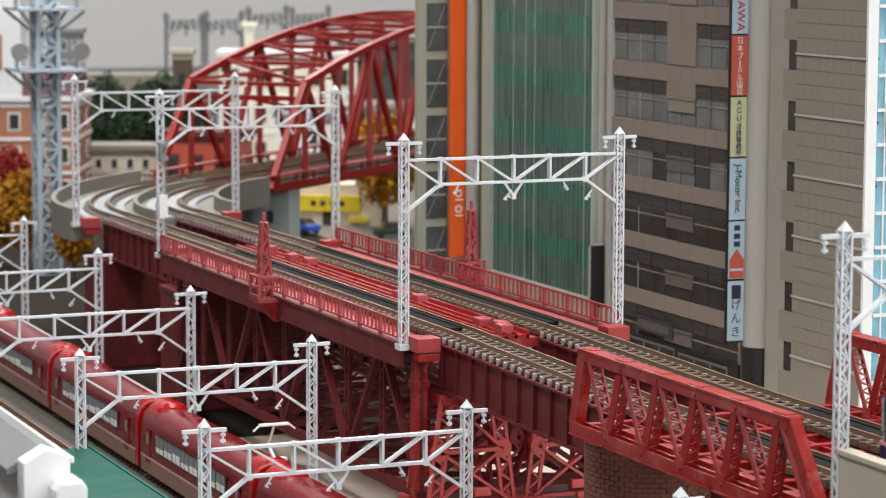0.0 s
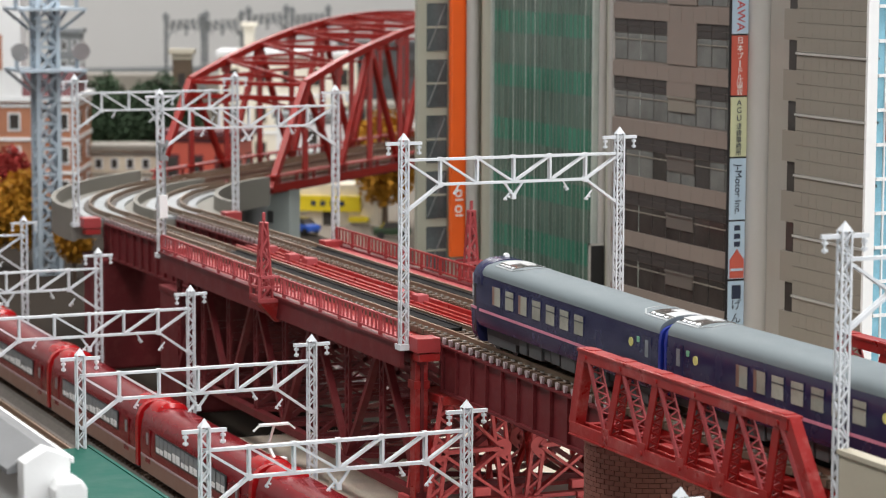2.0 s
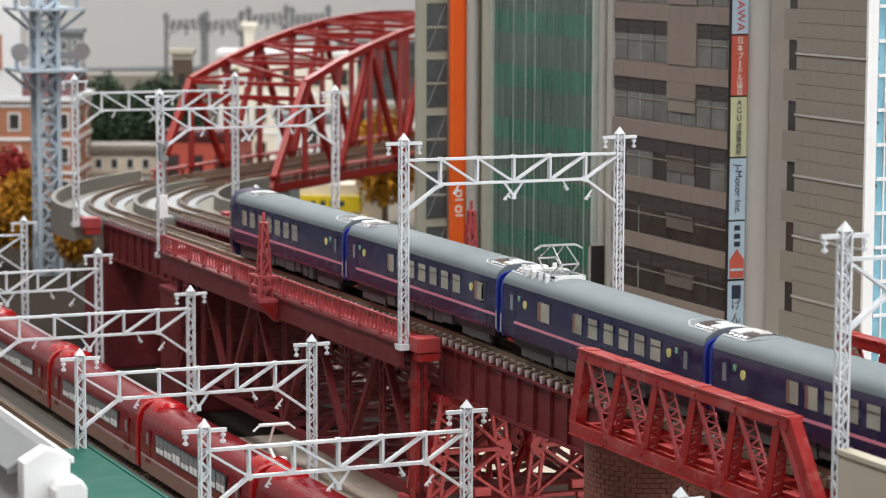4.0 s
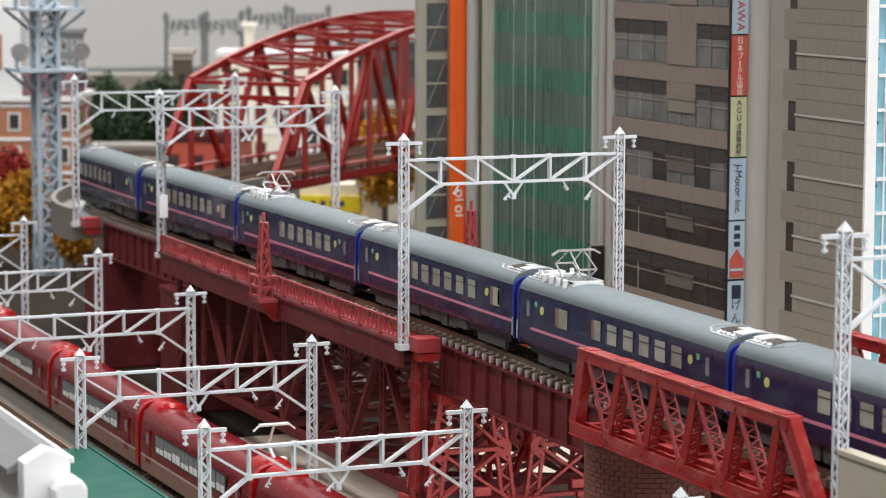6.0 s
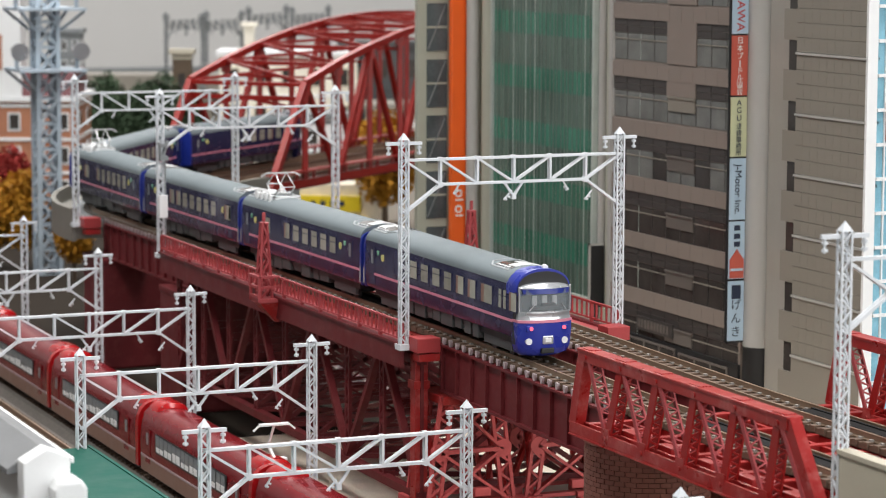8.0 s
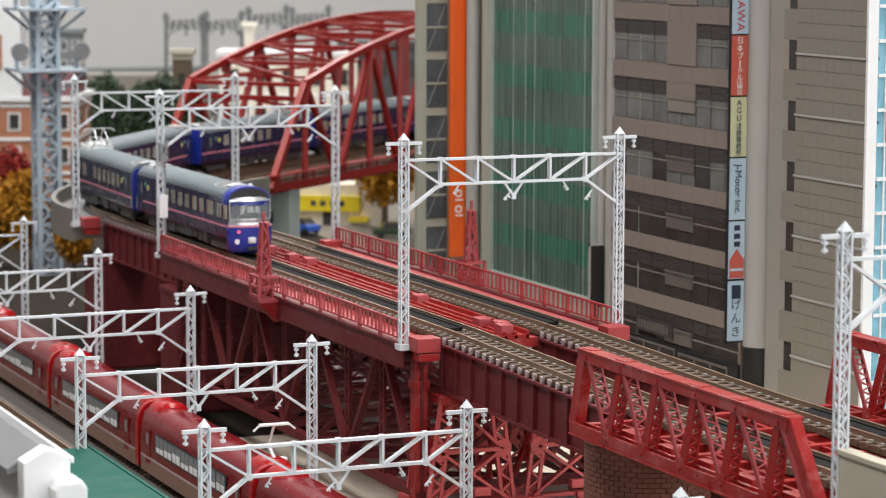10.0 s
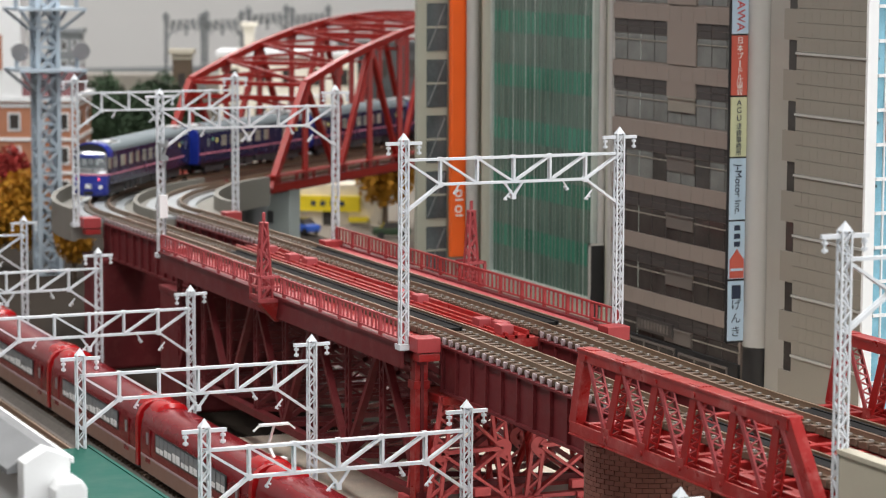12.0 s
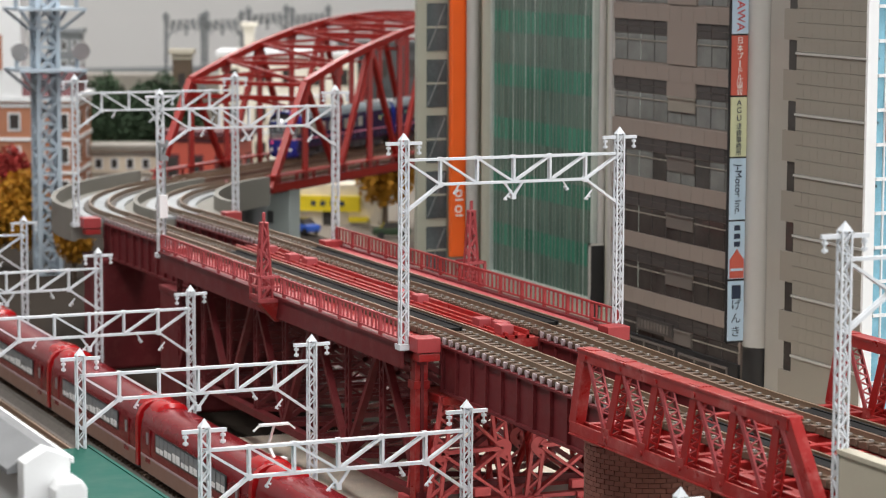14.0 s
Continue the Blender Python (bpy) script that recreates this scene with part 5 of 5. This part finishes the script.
tree(-867, 44, -75, 62, 17, LEAF_Y, "autumn yellow model tree with loose foliage")
tree(-880, 30, -75, 56, 16, LEAF_Y, "autumn yellow model tree with loose foliage")
tree(-806, 60, -75, 47, 13, LEAF_Y, "autumn yellow model tree with loose foliage")
tree(-1000, 70, -75, 66, 15, LEAF_R, "deep red autumn model tree behind the yellow ones")
tree(-985, 336, -75, 84, 26, LEAF_Y, "autumn yellow model tree with loose foliage")
for k in range(7):
    tree(-1440 + 6 * k, 228 + 15 * k, -75, 76 + 7 * (k % 3), 19, LEAF_G, "dark green model tree in a dense row")

structure("street", Shape().box(-2400, -780, 280, 620, -75, -74.4), ROADGREY, "grey model street behind the viaduct")
structure("backdrop_board", Shape().box(-2620, -2600, -700, 2200, -75, -42), GREYFAR, "low grey board along the back of the layout")


def back_viaduct():
    v = thing("back_viaduct", "grey far viaduct along the back of the layout", "viaduct", -1720, 400, -75, 67)
    part("deck", Shape().box(-260, 420, -30, 30, 58, 74), TAUPE, v)
    for k in range(10):
        part("pier", Shape().box(-250 + 70 * k, -232 + 70 * k, -24, 24, 0, 58.5), TAUPE, v)
    return v


back_viaduct()
far_gantry = portal(GREYFAR, "grey far catenary portal on the back viaduct")
far_gantry.matrix_basis = pose(-1.709, 0.419, -0.008, 0, 0, 44)
for fx, fy in ((-1.695, 0.451), (-1.679, 0.492), (-1.662, 0.53)):
    copy_thing(far_gantry, pose(fx, fy, -0.008 if fx < -1.69 else -0.002, 0, 0, 44))

# ---- the blue train ----
PITCH_CAR = 139.47


def roof_z(y):
    """Height of the blue train's roof at y across it."""
    c = (abs(y) / 9.4) ** 1.15
    return 24.1 + 4.8 * math.sqrt(max(1 - c * c, 0)) ** 0.87


def roof_patch(xa, xb, ya, yb, lift):
    """A thin plate that follows the roof's curve."""
    ys = [ya + (yb - ya) * k / 10 for k in range(11)]
    ring = [(y, roof_z(y) + lift) for y in ys] + [(y, roof_z(y) - 0.3) for y in ys[::-1]]
    return loft([[(x, y, z) for y, z in ring] for x in (min(xa, xb), max(xa, xb))])


def blue_car(kind, name_label):
    """kind: 'end' has a glazed cab at its tail (+x); 'panto' has a pantograph; 'mid' neither."""
    c = thing("blue_train_car", name_label, "train car", group="blue train coaches")
    L = 67.2
    half, gut = 9.6, 24.2
    xe = L - 5 if kind in ("tail", "lead") else L
    low = [(-half + 0.6, 7.2), (-half, 9.2), (-half, 19), (-half + 0.3, gut)]
    ring = low + [(-y, z) for y, z in low[::-1]]
    x_lo, x_hi = (-L, xe) if kind != "lead" else (-xe, L)
    part("body", loft([[(x, y, z) for y, z in ring] for x in (x_lo, x_hi)]), NAVY, c, smooth=True)
    roof = roof_arc(half - 0.2, gut - 0.1, 28.9, 16, 2.3)
    rlo, rhi = x_lo + 0.3, x_hi - 0.3
    def wide(a, b):
        return loft([[(x, y, z) for y, z in roof] for x in (a, b)])
    part("roof", wide(rlo + (4.2 if kind == "lead" else 0), rhi - (4.2 if kind == "tail" else 0)), ROOF, c, smooth=True)
    for outer, inward in ((rlo, 1), (rhi, -1)):
        if kind == ("tail" if inward < 0 else "lead"):
            outer += inward * 9
        a, b = outer + inward * 0.3, outer + inward * 13.5
        for sy in (-1, 1):
            part("roof_rim", roof_patch(a, b, sy * 6.4, sy * 7.0, 0.16), SLAB, c, "pale roof rim", smooth=True)
            part("roof_rim", Shape().bar((b, sy * 6.7, roof_z(6.7) + 0.05), (b + inward * 4, sy * 4.6, roof_z(4.6) + 0.05), 0.6, 0.35), SLAB, c)
        part("roof_rim", roof_patch(b + inward * 3.7, b + inward * 4.3, -4.7, 4.7, 0.16), SLAB, c, smooth=True)
        part("roof_panel", roof_patch(a, b - inward * 0.5, -5.8, 5.8, 0.1), ROOF_PLATE, c, "dark glossy recessed roof panel", smooth=True)
        # White patches paint the bright reflection at the roof ends.
        glare_len = 7.5 if kind == "panto" and inward > 0 else 5.2
        part("roof_glare", roof_patch(a, a + inward * glare_len, -4.4, 5.2, 0.35), GLOSSWHITE, c, "white roof-end patch with the glare put into its colour", smooth=True)
        part("roof_glare", roof_patch(a + inward * glare_len, a + inward * 9.5, -0.4, 3.4, 0.3), GLOSSWHITE, c, smooth=True)
        for g in range(4):
            u = a + inward * (2.0 + 2.6 * g)
            part("roof_vent", roof_patch(u, u + inward * 1.4, -6.1, -5.1, 0.3), SILVER, c)
            part("roof_vent", roof_patch(u, u + inward * 1.4, 5.1, 6.1, 0.3), SILVER, c)
    for s in (-1, 1):
        y = s * half
        part("stripe", Shape().box(x_lo + (3 if kind == "lead" else 9), x_hi - 0.3, y - 0.12, y + 0.12, 12.1, 13.0), PINK, c, "pink waist stripe")
        wins = {"mid": [-24, -14.5, -5, 5, 15, 25, 35, 54], "panto": [-36, -12, -1.5, 9, 19, 29, 39],
                "tail": [-21, -11, -0.8, 9.3, 19.6, 29.5, 41.6, 52.4, 55.9, 62.2], "lead": [-45.5, -35.3, -25.2, -15, -4.8, 5.2, 15.3]}[kind]
        for x in wins:
            w = {-36: 4.2, 54: 3.8, 41.6: 4.3, 52.4: 1.0, 55.9: 1.0, 62.2: 2.6}.get(x, 3.0)
            win = part("window", Shape().box(x - w - 0.5, x + w + 0.5, y - 0.1, y + 0.1, 15.3, 22.1), NAVY, c)
            part("pane", Shape().box(x - w, x + w, y - 0.2, y + 0.2, 15.7, 21.7), PANE_W, win)
            if int(x * 3 + 90) % 2:
                part("sash", Shape().box(x - w, x + w, y - 0.26, y + 0.26, 19.6, 20.0), UNDER, win)
            else:
                part("curtain", Shape().box(x - w, x - w * 0.45, y - 0.24, y + 0.24, 15.7, 21.7), SKIRT, win)
        for x in ((-60, 57) if kind not in ("tail", "lead") else (-60,) if kind == "tail" else (60,)):
            part("door", Shape().box(x - 2.6, x + 2.6, y - 0.1, y + 0.1, 8.6, 22.4), NAVY, c)
            part("door_window", Shape().box(x - 1.0, x + 1.0, y - 0.2, y + 0.2, 16.2, 21.2), PANE_G, c)
            k = 1 if x < 0 else -1
            part("plate", Shape().rod((x + k * 10, y - 0.18, 19.2), (x + k * 10, y + 0.18, 19.2), 1.35, n=16), YELLOWMARK, c, "round yellow emblem")
            part("plate", Shape().box(x + k * 5.5 - 0.7, x + k * 5.5 + 0.7, y - 0.18, y + 0.18, 19.8, 21.4), GREENMARK, c, "small green plate")
    part("underframe", Shape().box(x_lo + 5, x_hi - 5, -7.6, 7.6, 4.6, 7.8), BLACK, c)
    rng = random.Random(len(kind) * 5 + 1)
    x = -31.0
    while x < 30:
        w, g = rng.uniform(4.5, 10.5), rng.uniform(0.6, 2.6)
        part("equipment_box", Shape().box(x, min(x + w, 32), -8.5 + rng.uniform(0, 0.8), 8.5 - rng.uniform(0, 0.8), rng.uniform(2.0, 3.6), 7.4), UNDER, c, bevel=0.3)
        x += w + g
    for bx in (-46, 46):
        bog = part("bogie", Shape().box(bx - 11, bx + 11, -7.4, -6.2, 1.8, 4.6).box(bx - 11, bx + 11, 6.2, 7.4, 1.8, 4.6).box(bx - 3, bx + 3, -6.5, 6.5, 2.2, 4.4), UNDER, c)
        for w in (-7, 7):
            part("wheelset", Shape().rod((bx + w, -5.6, 2.85), (bx + w, -4.3, 2.85), 2.85, n=18).rod((bx + w, 4.3, 2.85), (bx + w, 5.6, 2.85), 2.85, n=18).rod((bx + w, -5, 2.85), (bx + w, 5, 2.85), 0.6, n=8), BLACK, bog)
    hoop = [(-half + 0.5, 6.8), (-half - 0.1, 9), (-half - 0.1, 22)] + roof_arc(half - 0.15, 23.3, 27.2, 12) + [(half + 0.1, 22), (half + 0.1, 9), (half - 0.5, 6.8)]
    ends = (1, -1) if kind not in ("tail", "lead") else ((-1,) if kind == "tail" else (1,))
    for e in ends:
        part("gangway", loft([[(e * x, y, z) for y, z in hoop] for x in (L - 0.1, L + 1.3)]), BELLOW, c, "bright blue gangway hoop", smooth=True)
        part("gangway_panel", Shape().box(min(e * (L + 0.2), e * (L + 1.2)), max(e * (L + 0.2), e * (L + 1.2)), -half - 0.35, -half - 0.15, 8, 14), SILVER, c)
        part("coupler", Shape().bar((e * (L - 6), 0, 4.2), (e * (L + 2.4), 0, 4.2), 2.4), BLACK, c)
    if kind == "panto":
        pantograph(c, -46, 28.4)
        part("roof_gear", Shape().box(-63, -59.5, -3, 3, 26.6, 30.2).box(-57.5, -55, -6, 6, 26.6, 29.8).rod((-60, -5.5, 26.6), (-60, -5.5, 30.8), 0.8, n=8).rod((-60, 5.5, 26.6), (-60, 5.5, 30.8), 0.8, n=8).box(-53, -50.5, -6.4, -3.6, 27, 30.2).box(-53, -50.5, 3.2, 6, 27, 30).box(-40, -37, -5.4, 5.4, 27, 29.6), GLOSSWHITE, c, "silver roof equipment")
        for g in range(4):
            part("insulator", Shape().rod((-55 + g * 5, -6.6, 26.4), (-55 + g * 5, -6.6, 30.0), 0.8, n=10), OFFWHITE, c)
    if kind in ("tail", "lead"):
        e = 1 if kind == "tail" else -1

        def block(a, b, *rest):
            return Shape().box(min(e * a, e * b), max(e * a, e * b), *rest)

        def slice_(x, prof, k=1.0):
            return [(e * x, y * k, z) for y, z in prof]

        BOW = 3.0
        end_paint, tone = (BLUE, "bright blue") if kind == "tail" else (NAVY, "navy")

        def bowed(rows, back):
            """A solid with a front bowed in plan; rows of height, half width and furthest point of the front."""
            us = [-1 + k / 8 for k in range(17)]
            return loft([[(e * (xf - BOW * abs(u) ** 2.6), w * u, z) for u in us] + [(e * back, w, z), (e * back, -w, z)] for z, w, xf in rows])

        def front(y, xf, w=9.4):
            return xf - BOW * abs(y / w) ** 2.6

        whole = [(-9.5, 5.0), (-9.6, 9), (-9.6, 20)] + roof_arc(9.3, 22.5, 27.6, 12, 2.3) + [(9.6, 20), (9.6, 9), (9.5, 5.0)]
        cab = part("cab", loft([slice_(L - 5.4, whole), slice_(L - 3.4, whole, 0.985)]), BLACK, c, "black recess round the glazed end", smooth=True)
        hood = [(-9.75, 21.0)] + roof_arc(9.7, 23.0, 29.3, 16, 2.2) + [(9.75, 21.0)]
        part("hood", loft([slice_(L - 10.4, hood, 0.985), slice_(L - 9.4, hood), slice_(L - 3.8, hood), slice_(L - 2.8, hood, 0.98)]), end_paint, cab, tone + " arched hood", smooth=True)
        rec = [(-9.0, 21.4)] + roof_arc(9.0, 23.0, 28.5, 16, 2.2) + [(9.0, 21.4)]
        part("recess", loft([slice_(L - 3.2, rec), slice_(L - 2.55, rec)]), BLACK, cab, "black recess under the hood", smooth=True)
        part("header", bowed([(23.3, 8.95, L + 0.95), (23.8, 8.7, L + 0.6), (24.3, 7.8, L + 0.2), (24.7, 6.2, L - 0.1), (24.95, 3.6, L - 0.3)], L - 3.6), SILVER, cab, "silver header above the end window", smooth=True)
        part("glass", bowed([(15.9, 8.9, L + 1.55), (20, 8.9, L + 1.35), (23.4, 8.8, L + 0.95)], L - 3.0), CABGLASS, cab, "large glazed end window", smooth=True)
        part("back_wall", block(L - 3.38, L - 3.1, -8.4, 8.4, 16.0, 23.2), SEAT_DARK, cab)
        part("window_frame", bowed([(15.5, 9.0, L + 1.75), (16.05, 9.0, L + 1.72)], L - 1.4), SILVER, cab, smooth=True)
        for y in (-8.95, 8.95):
            part("window_frame", block(L - 2.2, L - 1.2, y - 0.25, y + 0.25, 15.6, 24.0), SILVER, cab, bevel=0.15)
        part("sun_strip", bowed([(21.7, 8.0, L + 1.42), (23.25, 8.3, L + 1.2)], L - 0.6), BELLOW, cab, "blue sun strip", smooth=True)
        part("desk", block(L - 2.4, L - 0.4, -5.2, 5.6, 16.2, 17.6), UNDER, cab, bevel=0.3)
        part("desk_console", block(L - 1.6, L - 0.2, -1.4, 3.4, 17.5, 18.5), BLACK, cab, bevel=0.3)
        for y in (-3.2, 0.3, 3.8):
            part("seat", block(L - 2.6, L - 1.8, y - 1.0, y + 0.8, 17.6, 20.8), OFFWHITE, cab, bevel=0.3)
        for y in (-6.4, 6.6):
            part("wiper", Shape().bar((e * (front(y, L + 1.8)), y, 16.4), (e * (front(y * 0.7, L + 1.75)), y * 0.7, 18.6), 0.28), SILVER, cab)
        part("band", bowed([(13.2, 9.35, L + 1.35), (14.2, 9.1, L + 1.0), (15.6, 9.0, L + 1.3)], L - 3.5), SILVER, cab, "silver band below the window", smooth=True)
        part("lower_panel", bowed([(1.4, 7.2, L - 1.0), (2.4, 8.6, L + 0.3), (4.6, 9.3, L + 1.0), (8.5, 9.5, L + 1.4), (12.6, 9.55, L + 1.6)], L - 6), end_paint, cab, tone + " lower end panel", smooth=True)
        part("stripe", bowed([(12.4, 9.66, L + 1.72), (13.25, 9.66, L + 1.72)], L - 5.8), PINK, cab, smooth=True)
        for y in (-5.8, 5.8):
            x = front(y, L + 1.5)
            lamp = part("lamp_panel", block(x - 1.2, x + 0.35, y - 1.5, y + 1.5, 9.7, 11.5), BLUE, cab, bevel=0.25)
            part("tail_lamp" if kind == "tail" else "head_lamp", Shape().rod((e * (x - 0.2), y, 10.6), (e * (x + 0.55), y, 10.6), 0.62, n=14), TAILLAMP if kind == "tail" else SILVER, lamp)
        for y in (-6.3, 6.3):
            x = front(y, L + 1.15)
            part("fog_lamp", Shape().rod((e * (x - 1), y, 6.4), (e * (x + 0.5), y, 6.4), 1.1, n=16), GLOSSWHITE, cab, "round white fog lamp", smooth=True)
        emblem = part("emblem", block(L, L + 1.62, -1.9, 1.9, 5.4, 8.2), SILVER, cab, "silver square emblem", bevel=0.4)
        part("emblem_centre", block(L, L + 1.75, -1.1, 1.1, 6.1, 7.5), GLOSSWHITE, emblem, bevel=0.2)
        part("coupler_cover", block(L - 1.5, L + 1.5, -2.3, 2.3, 2.4, 4.2), BLACK, cab, bevel=0.4)
        part("roof_horn", Shape().rod((e * (L - 5.5), 1.5, 29.6), (e * (L - 4.1), 1.5, 29.6), 0.9, n=10), OFFWHITE, c)
    return c


KINDS = ["lead", "mid", "panto", "mid", "panto", "tail"]
COACHES = []
for i, kind in enumerate(KINDS):
    lab = {"lead": "navy end coach with grey roof and glazed cab leading the train", "tail": "navy end coach with glazed blue cab and red tail lamps",
           "panto": "navy coach with grey roof and raised silver pantograph", "mid": "navy coach with grey roof and pink waist stripe"}[kind]
    COACHES.append(blue_car(kind, lab))

# distance of the train's nose along the line, in millimetres, by seconds
NOSE = [(0.0, -197.0), (1.5, -8.5), (3.0, 175.5), (5.0, 437.5), (7.5, 775.0), (9.0, 988.0), (11.0, 1280.0), (12.0, 1411.0), (12.5, 1468.0), (13.0, 1531.0), (13.5, 1600.0), (14.0, 1666.0)]


def nose(t):
    """Smooth interpolation with slopes from the neighbours."""
    k = max(i for i in range(len(NOSE) - 1) if NOSE[i][0] <= t)
    (t0, a), (t1, b) = NOSE[k], NOSE[k + 1]

    def slope(i):
        lo, hi = max(i - 1, 0), min(i + 1, len(NOSE) - 1)
        return (NOSE[hi][1] - NOSE[lo][1]) / (NOSE[hi][0] - NOSE[lo][0])
    u, d = (t - t0) / (t1 - t0), t1 - t0
    return a * (1 + 2 * u) * (1 - u) ** 2 + b * u * u * (3 - 2 * u) + slope(k) * d * u * (1 - u) ** 2 - slope(k + 1) * d * u * u * (1 - u)


def coach_pose(i, t):
    s = nose(t) - 69.5 - i * PITCH_CAR
    a, b = along(s - 46)[0], along(s + 46)[0]
    c = (a + b) / 2
    d = a - b
    return pose(c.x * MM, c.y * MM, c.z * MM, 0, -math.degrees(math.atan2(d.z, math.hypot(d.x, d.y))), math.degrees(math.atan2(d.y, d.x)))


def motions():
    for i, coach in enumerate(COACHES):
        walk(coach, [(k / 4, coach_pose(i, k / 4)) for k in range(57)])


motions()
